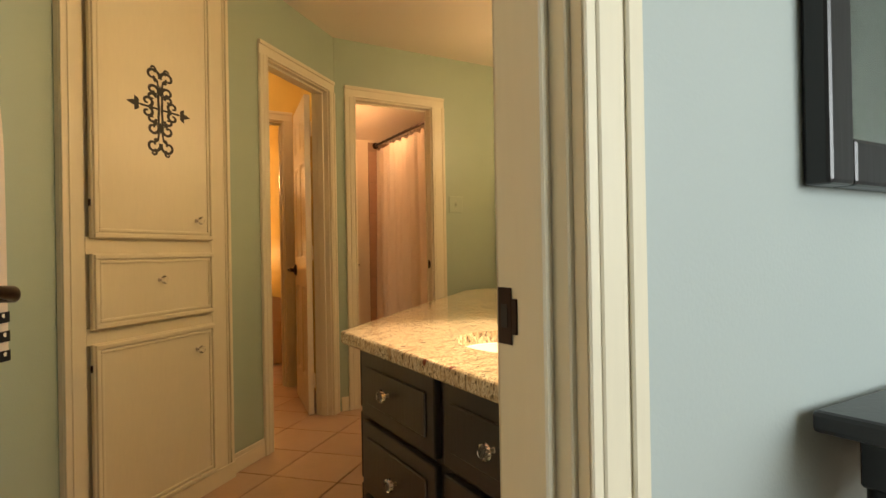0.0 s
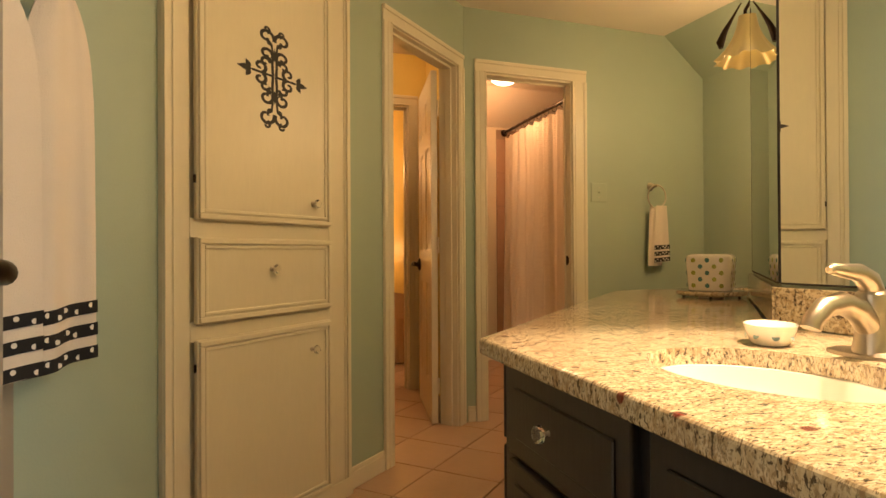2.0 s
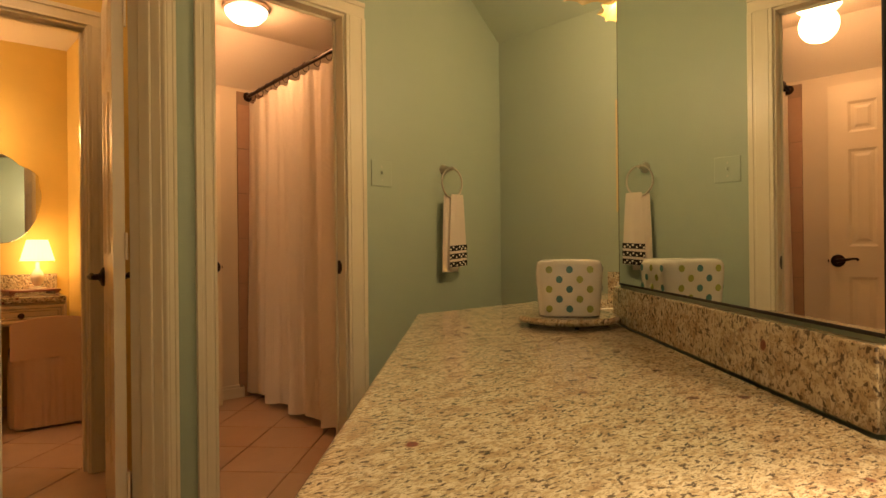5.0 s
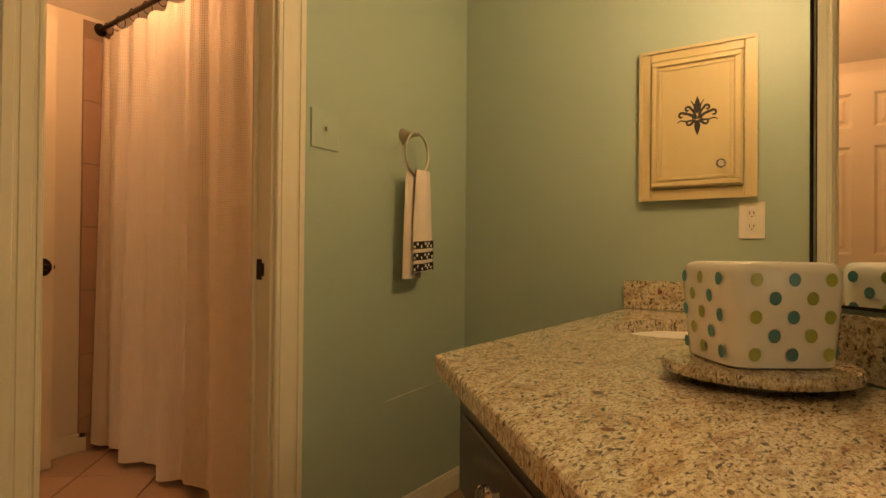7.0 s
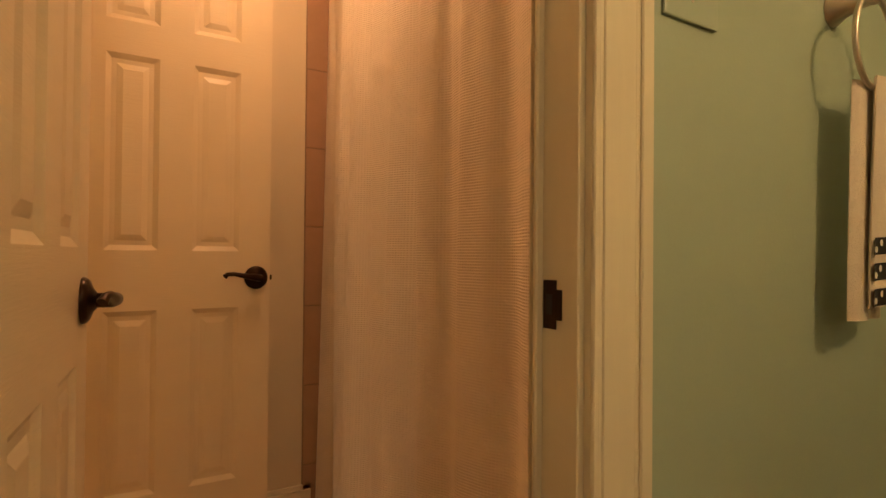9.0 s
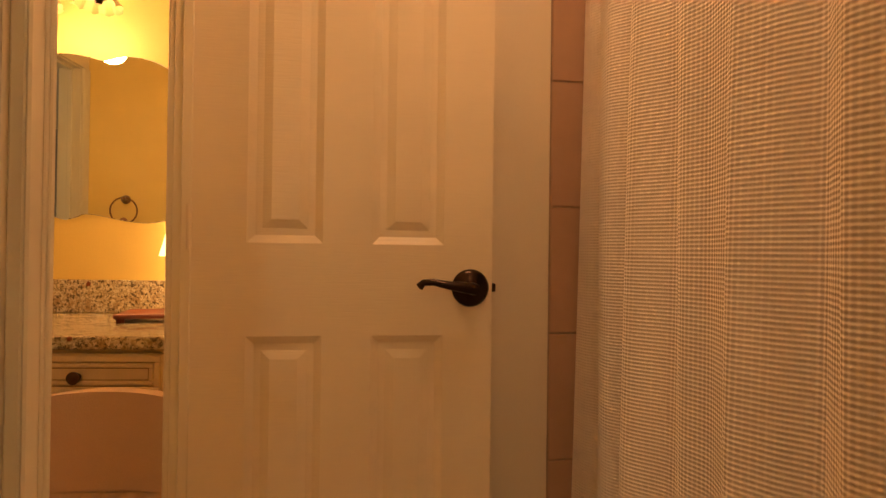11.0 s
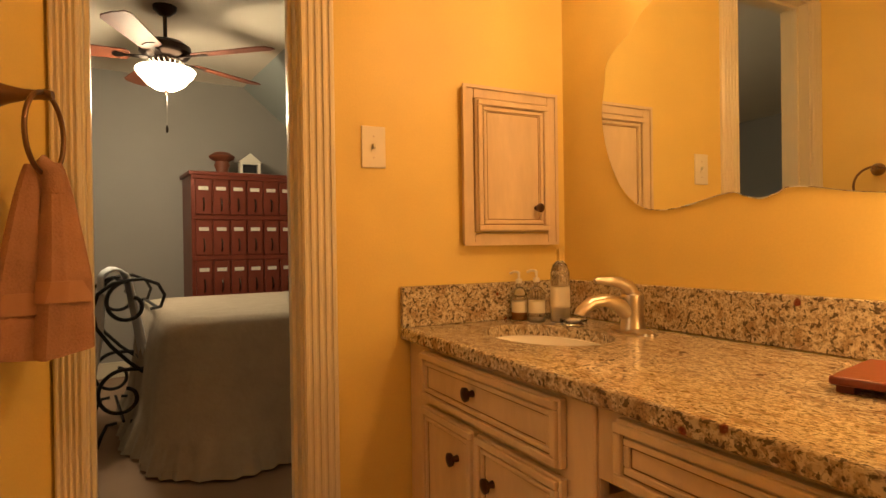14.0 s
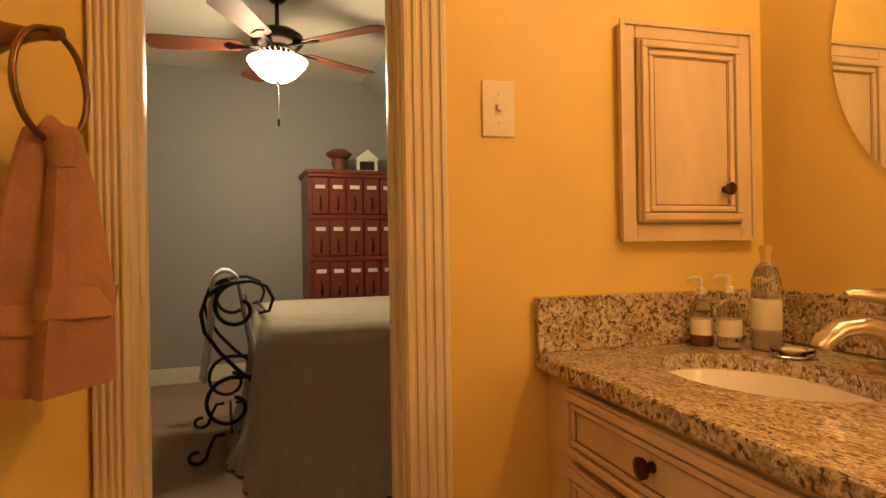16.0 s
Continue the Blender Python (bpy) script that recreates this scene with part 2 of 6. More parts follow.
SHADEGLASS.node_tree.nodes["Principled BSDF"].inputs["Base Color"].default_value = (0.40, 0.31, 0.11, 1)
LAMPSHADE = glow_material("lit_lamp_shade", (1.0, 0.66, 0.25, 1), 2.2)


# ---- helpers for meshes ----
def part(name, bm, mat, parent=None, label="", kind="", smooth=False, loc=None, rot=0.0):
    me = bpy.data.meshes.new(name)
    bm.to_mesh(me)
    bm.free()
    me.materials.append(mat)
    if smooth:
        me.shade_smooth()
        me.set_sharp_from_angle(angle=radians(40))
    ob = new(name, me)
    if parent is not None:
        ob.parent = parent
    if loc is not None:
        ob.matrix_basis = pose(*loc, rz=rot)
    return tagged(ob, label, kind=kind)


def thing(name, m, label, category, group=""):
    ob = new(name)
    ob.empty_display_size = 0.05
    ob.matrix_basis = m
    return tagged(ob, label, category, group)


def box(bm, x0, x1, y0, y1, z0, z1, bevel=0.0, seg=1):
    vs = [bm.verts.new((x, y, z)) for x in (x0, x1) for y in (y0, y1) for z in (z0, z1)]
    fs = [bm.faces.new([vs[i] for i in f]) for f in ((0, 1, 3, 2), (4, 6, 7, 5), (0, 4, 5, 1), (2, 3, 7, 6), (0, 2, 6, 4), (1, 5, 7, 3))]
    if bevel:
        es = list({e for f in fs for e in f.edges})
        bmesh.ops.bevel(bm, geom=es, offset=bevel, segments=seg, profile=0.5, affect="EDGES")
    return bm


def boxes(*rows, bevel=0.0, seg=1):
    bm = bmesh.new()
    for r in rows:
        box(bm, *r, bevel=bevel, seg=seg)
    return bm


def lathe(profile, n=32, bm=None, at=(0, 0, 0), axis="z"):
    """A turned body from (radius, height) pairs."""
    bm = bm or bmesh.new()
    rings = []
    for r, h in profile:
        ring = []
        for i in range(n):
            a = 2 * math.pi * i / n
            q = (r * math.cos(a), r * math.sin(a), h)
            if axis == "y":
                q = (q[0], q[2], q[1])
            elif axis == "x":
                q = (q[2], q[0], q[1])
            ring.append(bm.verts.new((q[0] + at[0], q[1] + at[1], q[2] + at[2])))
        rings.append(ring)
    for a, b in zip(rings, rings[1:]):
        for i in range(n):
            bm.faces.new((a[i], a[(i + 1) % n], b[(i + 1) % n], b[i]))
    for ring in (rings[0], rings[-1]):
        bm.faces.new(ring)
    bmesh.ops.recalc_face_normals(bm, faces=bm.faces)
    return bm


def tube(points, radius, n=10, bm=None, closed=False):
    """A round bar along points; radius may be one number or one a point."""
    bm = bm or bmesh.new()
    pts = [Vector(p) for p in points]
    radii = radius if isinstance(radius, (list, tuple)) else [radius] * len(pts)
    rings, normal = [], None
    for i, p in enumerate(pts):
        a = pts[i - 1] if (i or closed) else p
        b = pts[(i + 1) % len(pts)] if (i < len(pts) - 1 or closed) else p
        d = (b - a).normalized()
        if normal is None:
            normal = d.orthogonal().normalized()
        normal = (normal - d * normal.dot(d)).normalized()
        side = d.cross(normal)
        rings.append([bm.verts.new(p + radii[i] * (math.cos(t) * normal + math.sin(t) * side)) for t in (2 * math.pi * k / n for k in range(n))])
    pairs = list(zip(rings, rings[1:])) + ([(rings[-1], rings[0])] if closed else [])
    for a, b in pairs:
        for i in range(n):
            bm.faces.new((a[i], a[(i + 1) % n], b[(i + 1) % n], b[i]))
    if not closed:
        bm.faces.new(rings[0])
        bm.faces.new(rings[-1])
    bmesh.ops.recalc_face_normals(bm, faces=bm.faces)
    return bm


def prism(outline, z0, z1, bevel=0.0, seg=2):
    """A slab with the given plan outline."""
    bm = bmesh.new()
    lo = [bm.verts.new((x, y, z0)) for x, y in outline]
    hi = [bm.verts.new((x, y, z1)) for x, y in outline]
    bm.faces.new(lo[::-1])
    bm.faces.new(hi)
    k = len(outline)
    for i in range(k):
        bm.faces.new((lo[i], lo[(i + 1) % k], hi[(i + 1) % k], hi[i]))
    bmesh.ops.recalc_face_normals(bm, faces=bm.faces)
    if bevel:
        bmesh.ops.bevel(bm, geom=[e for e in bm.edges if abs(e.verts[0].co.z - e.verts[1].co.z) < 1e-6], offset=bevel, segments=seg, profile=0.5, affect="EDGES")
    return bm


# ---- the plan ----
# Frames of the walls: origin and turn; local x runs along the wall, local y into it, so -y faces the room.
DIAG = 42.0
CU = Vector((math.cos(radians(DIAG)), math.sin(radians(DIAG)), 0))
CN = Vector((CU.y, -CU.x, 0))
CAB0 = CN * -1.812
CABW = pose(CAB0.x, CAB0.y, 0, rz=DIAG)
DY = 3.449
D2W = pose(0, DY, 0)
EX = 2.87
ENDW = pose(EX, DY, 0, rz=-90)
W12, W23 = Vector((1.195, 1.435, 0)), Vector((1.914, 2.176, 0))
EY = 0.375
EB = EY - 0.10
W1W = pose(W12.x, W12.y, 0, rz=-87)
W2A = math.degrees(math.atan2(W12.y - W23.y, W12.x - W23.x))
W2W = pose(W23.x, W23.y, 0, rz=W2A)
W2L = (W12 - W23).length
W3W = pose(EX, W23.y, 0, rz=180)
TY = 5.187
OY = 5.06
YTURN = -5.5
YW = pose(-0.661, 0.028, 0, rz=90 + YTURN)
MW = pose(-0.07, 6.165, 0, rz=YTURN)
ANGLE0 = YW @ Vector((4.712, 0, 0))
ANGLEW = pose(ANGLE0.x, ANGLE0.y, 0, rz=156)
CEIL, SLOPE_X = 2.40, 2.55


def wall(name, m, length, mat, z1=CEIL, thick=0.12, openings=(), x0=0.0, label=""):
    """A wall along local x with openings (x0, x1, z0, z1) that go through it."""
    bm = bmesh.new()
    cuts = sorted(openings)
    x = x0
    for a, b, lo, hi in cuts:
        if a > x:
            box(bm, x, a, 0, thick, 0, z1)
        if lo > 0:
            box(bm, a, b, 0, thick, 0, lo)
        if hi < z1:
            box(bm, a, b, 0, thick, hi, z1)
        x = b
    if length > x:
        box(bm, x, length, 0, thick, 0, z1)
    ob = part(name, bm, mat, None, label, "structure")
    ob.matrix_basis = m
    return ob


def slab(name, mat, outline, z0, z1, label=""):
    return part(name, prism(outline, z0, z1), mat, None, label, "structure")


# ground and ceilings
slab("floor", GROUT, [(-2.2, EB + 0.05), (3.2, EB + 0.05), (3.2, 6.25), (-0.08, 6.25), (-0.30, 3.5), (-2.2, 0.9)], -0.10, -0.006, "beige grouted floor bed under the tiles")
slab("floor_bedroom", CARPET, [(-5, 1.5), (-0.56, 1.5), (-0.12, 6.26), (-0.12, 8.2), (-5, 8.2)], -0.10, -0.001, "tan cut-pile bedroom carpet")
slab("floor_first_bedroom", CARPET, [(-2.2, -2.2), (3.2, -2.2), (3.2, EB + 0.049), (-2.2, EB + 0.049)], -0.10, -0.001, "tan cut-pile bedroom carpet")
wall("wall_cabinet", CABW, 3.141, GREEN, thick=0.11, openings=[(2.37, 3.065, 0, 2.045)], x0=-1.6, label="sage green painted wall with a narrow doorway")
wall("wall_towel", D2W, EX + 0.12, GREEN, thick=0.057, openings=[(1.255, 1.848, 0, 2.035)], x0=1.124, label="sage green painted wall with the shower room doorway")
wall("wall_end", ENDW, DY - W23.y, GREEN, label="sage green painted wall beside the second sink")
wall("wall_vanity_far", W3W, EX - W23.x, GREEN, label="sage green painted wall behind the second sink")
wall("wall_vanity_diagonal", W2W, W2L, GREEN, label="sage green painted wall behind the slanted counter")
wall("wall_vanity_near", W1W, W12.y - EY, GREEN, label="sage green painted wall behind the first sink")
wall("wall_entry", pose(0, EY - 0.05, 0), 3.2, GREEN, thick=0.05, openings=[(-0.645, 0.133, 0, 2.05)], x0=-2.2, label="green side of the entry wall")
wall("wall_entry_bedroom", pose(0, EB, 0), 3.2, BLUE, z1=2.44, thick=0.05, openings=[(-0.645, 0.133, 0, 2.05)], x0=-2.2, label="pale blue painted bedroom wall")
wall("wall_bedroom_west", pose(-2.2, -2.2, 0, rz=90), EB + 2.2, BLUE, z1=2.44, label="pale blue painted wall")
wall("wall_bathroom_west", pose(-2.2, EY, 0, rz=90), 0.6, GREEN, label="sage green painted wall")
wall("wall_bedroom_east", pose(3.2, EB, 0, rz=-90), EB + 2.2, BLUE, z1=2.44, label="pale blue painted wall")
wall("wall_bedroom_south", pose(3.2, -2.2, 0, rz=180), 5.4, BLUE, z1=2.44, openings=[(1.2, 2.8, 0.7, 2.1)], label="pale blue painted wall with a window opening")
slab("ceiling_first_bedroom", CEILING, [(-2.3, -2.32), (3.3, -2.32), (3.3, EB), (-2.3, EB)], 2.44, 2.54, "white bedroom ceiling")
slab("ceiling", CEILING, [(-2.3, EB), (3.2, EB), (3.2, 6.3), (-0.10, 6.3), (-0.42, 3.0), (-2.3, 1.0)], CEIL, 2.5, "cream textured bathroom ceiling")


def slope_wedge(name, pts, along, axis, mat, label):
    """A wedge under the ceiling: its section pts (a, z), run along the other axis."""
    bm = bmesh.new()
    ends = []
    for c in along:
        ends.append([bm.verts.new((a, c, z) if axis == "x" else (c, a, z)) for a, z in pts])
    bm.faces.new(ends[0])
    bm.faces.new(ends[1][::-1])
    for i in range(3):
        bm.faces.new((ends[0][i], ends[0][(i + 1) % 3], ends[1][(i + 1) % 3], ends[1][i]))
    bmesh.ops.recalc_face_normals(bm, faces=bm.faces)
    part(name, bm, mat, None, label, "structure")


slope_wedge("ceiling_slope", ((SLOPE_X, CEIL + 0.002), (EX, 2.145), (EX, CEIL + 0.002)), (W23.y, DY), "x", GREEN, "sage green sloped strip of ceiling")
slope_wedge("ceiling_slope_shower", ((4.87, CEIL + 0.002), (TY, 2.12), (TY, CEIL + 0.002)), (1.365, 3.05), "y", CEILING, "cream sloped ceiling of the shower room")
# shower room
wall("wall_shower_back", pose(0, TY, 0), 3.05, CREAM_WALL, thick=0.10, x0=1.365, label="cream painted wall of the shower room")
wall("wall_shower_west", pose(1.245, DY + 0.066, 0, rz=90), 0.844, CREAM_WALL, thick=0.05, label="cream painted wall behind the open door")
wall("wall_shower_opening", pose(1.363, 4.36, 0, rz=90), TY + 0.1 - 4.36, CREAM_WALL, thick=0.055, openings=[(0.05, OY - 4.36, 0, 2.05)], label="cream painted wall with the doorway to the yellow bathroom")
wall("wall_shower_front", pose(0, DY + 0.057, 0), 3.05, CREAM_WALL, thick=0.008, openings=[(1.255, 1.848, 0, 2.035)], x0=1.25, label="cream painted inner face")
wall("wall_tub_side", pose(3.05, TY + 0.1, 0, rz=-90), TY + 0.1 - DY, CREAM_WALL, label="cream wall behind the tub")
# yellow bathroom and hall
wall("wall_yellow_door", YW, 6.23, YELLOW, thick=0.12, openings=[(4.765, 5.285, 0, 2.05)], x0=2.25, label="golden yellow painted wall with the bedroom doorway")
wall("wall_yellow_mirror", MW, 1.40, YELLOW, x0=-0.0, label="golden yellow painted wall behind the counter")
wall("wall_yellow_east", pose(1.304, 6.15, 0, rz=-90), 6.15 - OY - 0.03, YELLOW, thick=0.003, label="golden yellow painted wall at the counter's end")
wall("wall_yellow_opening", pose(1.304, OY + 0.03, 0, rz=-90), 0.73, YELLOW, thick=0.003, openings=[(0.03, 0.68, 0, 2.05)], label="golden yellow face of the doorway wall")
wall("wall_yellow_south", pose(1.301, 4.44, 0, rz=180), 1.60, YELLOW, thick=0.10, openings=[(0.241, 0.901, 0, 2.035)], label="golden yellow painted wall with an inner doorway")
wall("wall_hall_east", pose(1.19, 4.34, 0, rz=-90), 0.89, YELLOW, thick=0.004, label="golden yellow painted hall wall")
wall("wall_hall_inner", CABW @ pose(0, 0.111, 0), 3.05, YELLOW, thick=0.004, openings=[(2.37, 3.065, 0, 2.045)], x0=0.2, label="golden yellow hall face of the doorway wall")
wall("wall_yellow_angled", ANGLEW, 0.0, YELLOW, thick=0.02, x0=-0.62, label="short angled golden yellow wall beside the bedroom doorway")
# second bedroom
wall("wall_bedroom_far", pose(-3.80, 1.5, 0, rz=90), 6.0, GREYGREEN, z1=2.44, label="grey green painted bedroom wall")
wall("wall_bedroom_doorside", YW @ pose(0, 0.121, 0), 7.6, GREYGREEN, z1=2.44, thick=0.006, openings=[(4.765, 5.285, 0, 2.05)], x0=1.4, label="grey green painted bedroom wall")
wall("wall_bedroom_north", pose(-3.80, 7.4, 0), 3.90, GREYGREEN, z1=2.44, label="grey green painted bedroom wall")
wall("wall_bedroom_left", pose(-0.5, 1.5, 0, rz=180), 3.30, GREYGREEN, z1=2.44, label="grey green painted bedroom wall")
slab("ceiling_bedroom", CEILING, [(-3.92, 1.4), (-0.62, 1.4), (-0.10, 7.5), (-3.92, 7.5)], 2.37, 2.56, "white bedroom ceiling")
slope_wedge("ceiling_slope_bedroom", ((5.95, 2.443), (7.40, 1.25), (7.40, 2.443)), (-3.80, -0.15), "y", BLUE, "pale blue sloped bedroom ceiling")


# ---- casings, jambs, baseboards ----
def casing(name, m, a, b, top, w=0.07, proud=0.018, flutes=0, right=None, left=None, label="cream painted door casing", cat="door casing"):
    """A door's casing on one wall face: two uprights and a head, each moulded."""
    t = thing(name, m, label, cat)
    wr, wl = right or w, left or w

    def upright(x0, x1, z0, z1, nm, cap):
        board = part(nm, boxes((x0, x1, -proud * 0.78, 0.0, z0, z1), bevel=0.002), TRIM, t)
        if flutes:
            k = flutes
            pitch = (x1 - x0) / k
            for i in range(k):
                c = x0 + pitch * (i + 0.5)
                part("flute", boxes((c - pitch * 0.3, c + pitch * 0.3, -proud, -proud * 0.78 + 0.001, z0, z1), bevel=0.0018), TRIM, board)
        else:
            outer = (x0, x0 + 0.022) if cap < 0 else (x1 - 0.022, x1)
            inner = (x1 - 0.010, x1) if cap < 0 else (x0, x0 + 0.010)
            mid = ((x0 + 0.03, x1 - 0.016) if cap < 0 else (x0 + 0.016, x1 - 0.03))
            for span, deep in ((outer, 1.0), (inner, 0.92), (mid, 0.90)):
                part("bead", boxes((*span, -proud * deep, -proud * 0.78 + 0.001, z0, z1), bevel=0.002), TRIM, board)
    upright(a - wl, a, 0.0, top, "side_casing", -1)
    upright(b, b + wr, 0.0, top, "side_casing", 1)
    bm = bmesh.new()
    box(bm, a - wl, b + wr, -proud * 0.6, 0, top, top + w, 0.002)
    box(bm, a - wl, b + wr, -proud, -proud * 0.6 + 0.001, top + w - 0.022, top + w, 0.003, 2)
    box(bm, a - 0.01, b + 0.01, -proud * 0.8, -proud * 0.6 + 0.001, top, top + 0.01, 0.002)
    part("head_casing", bm, TRIM, t)
    return t


def jamb(name, m, a, b, top, depth, stop=None, lining=0.016):
    """The lining of an opening, with its stop strips."""
    t = thing(name, m, "cream painted door jamb lining the opening", "door jamb")
    for nm, r in (("side_jamb", (a, a + lining)), ("side_jamb", (b - lining, b))):
        bm = boxes((*r, -0.001, depth + 0.001, 0, top), bevel=0.0015)
        if stop:
            s = (a + lining - 0.001, a + lining + 0.011) if r[0] == a else (b - lining - 0.011, b - lining + 0.001)
            box(bm, *s, *stop, 0, top - lining, 0.002)
        part(nm, bm, TRIM, t)
    bm = boxes((a + lining, b - lining, -0.001, depth + 0.001, top - lining, top))
    if stop:
        box(bm, a + lining, b - lining, *stop, top - lining - 0.011, top - lining + 0.001)
    part("head_jamb", bm, TRIM, t)
    return t


def strike(m, where, label="dark bronze strike plate on the door jamb"):
    t = thing("strike_plate", m, label, "strike plate")
    bm = boxes((-0.0016, 0.0, -0.022, 0.0, -0.029, 0.029), bevel=0.0006)
    box(bm, -0.0016, 0.004, -0.030, -0.022, -0.018, 0.018, 0.0006)
    part("plate", bm, BRONZE, t)
    part("latch_hole", boxes((-0.0022, -0.0014, -0.016, -0.006, -0.012, 0.012)), SLOT, t)
    return t


casing("door_casing", CABW, 2.38, 3.055, 2.035, 0.072)
jamb("door_jamb", CABW, 2.37, 3.065, 2.045, 0.11, (0.03, 0.07))
casing("door_casing", D2W, 1.262, 1.841, 2.03, 0.072, right=0.102)
jamb("door_jamb", D2W, 1.255, 1.848, 2.035, 0.066, (0.056, 0.064))
strike(pose(1.8315, DY + 0.054, 0.925), None)
casing("door_casing", pose(0, DY + 0.0655, 0, rz=180), -1.841, -1.262, 2.03, 0.02)
casing("entry_casing", pose(0, EB, 0), -0.635, 0.123, 2.04, 0.074, 0.022)
casing("entry_casing", pose(0, EY, 0, rz=180), -0.123, 0.635, 2.04)
jamb("entry_jamb", pose(0, EB, 0), -0.645, 0.133, 2.05, 0.10, (0.02, 0.05))
strike(pose(0.1165, EY + 0.003, 0.948), None)
casing("door_casing", pose(1.363, 4.36, 0, rz=90), 0.06, OY - 4.37, 2.04, 0.05)
jamb("door_jamb", pose(1.363, 4.36, 0, rz=90), 0.05, OY - 4.36, 2.05, 0.058, (0.02, 0.04))
casing("door_casing", pose(1.304, OY + 0.10, 0, rz=-90), 0.11, 0.74, 2.04, 0.07, 0.015)
casing("door_casing", pose(1.255, 4.34, 0), -0.845, -0.205, 2.03)
jamb("door_jamb", pose(1.255, 4.34, 0), -0.855, -0.195, 2.035, 0.10, (0.04, 0.07))
casing("door_casing", YW, 4.775, 5.275, 2.04, 0.095, 0.020, flutes=5, left=0.06, label="cream painted fluted door casing on the yellow wall")
jamb("door_jamb", YW, 4.765, 5.285, 2.05, 0.127, (0.045, 0.07))
strike(YW @ pose(4.7815, 0.045, 0.90) @ pose(0, 0, 0, rz=180), None)


def baseboard(name, m, a, b, h=0.09):
    bm = boxes((a, b, -0.012, 0, 0, h - 0.02), (a, b, -0.009, 0, h - 0.0205, h), bevel=0.002)
    ob = part(name, bm, TRIM, None, "cream painted baseboard", "structure")
    ob.matrix_basis = m


baseboard("baseboard", CABW, 2.04, 2.305)
baseboard("baseboard", CABW, -1.5, 1.18)
baseboard("baseboard", D2W, 1.14, 1.188)
baseboard("baseboard", D2W, 1.945, EX)
baseboard("baseboard", ENDW, 0.0, 0.78)
baseboard("baseboard", pose(0, TY, 0), 1.365, 2.17)
baseboard("baseboard", pose(0, EB, 0), 0.198, 3.2)
baseboard("baseboard", pose(-3.80, 1.5, 0, rz=90), 0.0, 5.8, 0.12)
baseboard("baseboard", ANGLEW, -0.60, -0.01)
baseboard("baseboard", YW, 5.37, 5.52)


# ---- doors ----
def lever(parent, at, side, hand):
    """A dark bronze lever on a round rose. side: -1 or 1, the face of the leaf; hand: the way the lever points along x."""
    x, y, z = at
    base = thing("door_handle", pose(x, y, z), "oil-rubbed bronze lever handle", "")
    base.parent = parent
    part("rose", lathe([(0.040, 0.0), (0.040, 0.005 * side), (0.036, 0.010 * side), (0.033, 0.012 * side), (0.020, 0.017 * side), (0.014, 0.022 * side)], 36, axis="y"), BRONZE, base, smooth=True)
    pts = [(0, 0.018 * side, 0), (0, 0.045 * side, 0), (hand * 0.018, 0.052 * side, 0.003), (hand * 0.05, 0.052 * side, 0.007), (hand * 0.085, 0.05 * side, 0.014), (hand * 0.105, 0.046 * side, 0.013), (hand * 0.113, 0.042 * side, 0.004)]
    part("lever", tube(pts, [0.013, 0.013, 0.0115, 0.009, 0.007, 0.007, 0.009], 14), BRONZE, base, smooth=True)


def six_panel_door(name, m, width, label, handle_at, hand, latch=True, handle_z=0.90):
    """A moulded six-panel leaf, hinged at local x = 0; thickness goes to +y."""
    th, h = 0.035, 2.015
    t = thing(name, m, label, "door")
    w = width
    st, mid = 0.105 * w / 0.61, 0.10 * w / 0.61
    pw = (w - 2 * st - mid) / 2
    xs = [(st, st + pw), (st + pw + mid, w - st)]
    zs = [(0.22, 0.80), (0.99, 1.60), (1.705, 1.90)]
    cols = [(0, xs[0][0]), (xs[0][1], xs[1][0]), (xs[1][1], w)]
    bm = bmesh.new()
    for a, b in cols:
        box(bm, a, b, 0, th, 0.008, h)
    for x0, x1 in xs:
        prev = 0.008
        for lo, hi in zs + [(h, h)]:
            box(bm, x0, x1, 0, th, prev, lo)
            prev = hi
    bmesh.ops.remove_doubles(bm, verts=bm.verts, dist=1e-5)
    part("door_frame", bm, DOORPAINT, t)
    for x0, x1 in xs:
        for z0, z1 in zs:
            bm = bmesh.new()
            for s in (0, 1):
                face = [(0, 0.0), (0.016, 0.009), (0.030, 0.009), (0.048, 0.003)]
                rings = []
                for inset, d in face:
                    y = d if s == 0 else th - d
                    rings.append([bm.verts.new((x, y, z)) for x, z in ((x0 + inset, z0 + inset), (x1 - inset, z0 + inset), (x1 - inset, z1 - inset), (x0 + inset, z1 - inset))])
                for a, b in zip(rings, rings[1:]):
                    for i in range(4):
                        bm.faces.new((a[i], a[(i + 1) % 4], b[(i + 1) % 4], b[i]))
                bm.faces.new(rings[-1])
            bmesh.ops.recalc_face_normals(bm, faces=bm.faces)
            part("panel", bm, DOORPAINT, t)
    for s in (-1, 1):
        lever(t, (handle_at, 0 if s < 0 else th, handle_z), s, hand)
    if latch:
        part("latch_plate", boxes((w, w + 0.0015, 0.006, 0.029, 0.87, 0.93)), BRONZE, t, "small bronze latch plate")
        part("latch_bolt", boxes((w + 0.001, w + 0.011, 0.011, 0.024, 0.891, 0.909), bevel=0.002), BRONZE, t)
    for z in (0.22, 1.02, 1.80):
        part("hinge", lathe([(0.0055, z - 0.045), (0.0055, z + 0.045)], 10, at=(-0.004, -0.003, 0)), DOORPAINT, t, smooth=True)
    return t


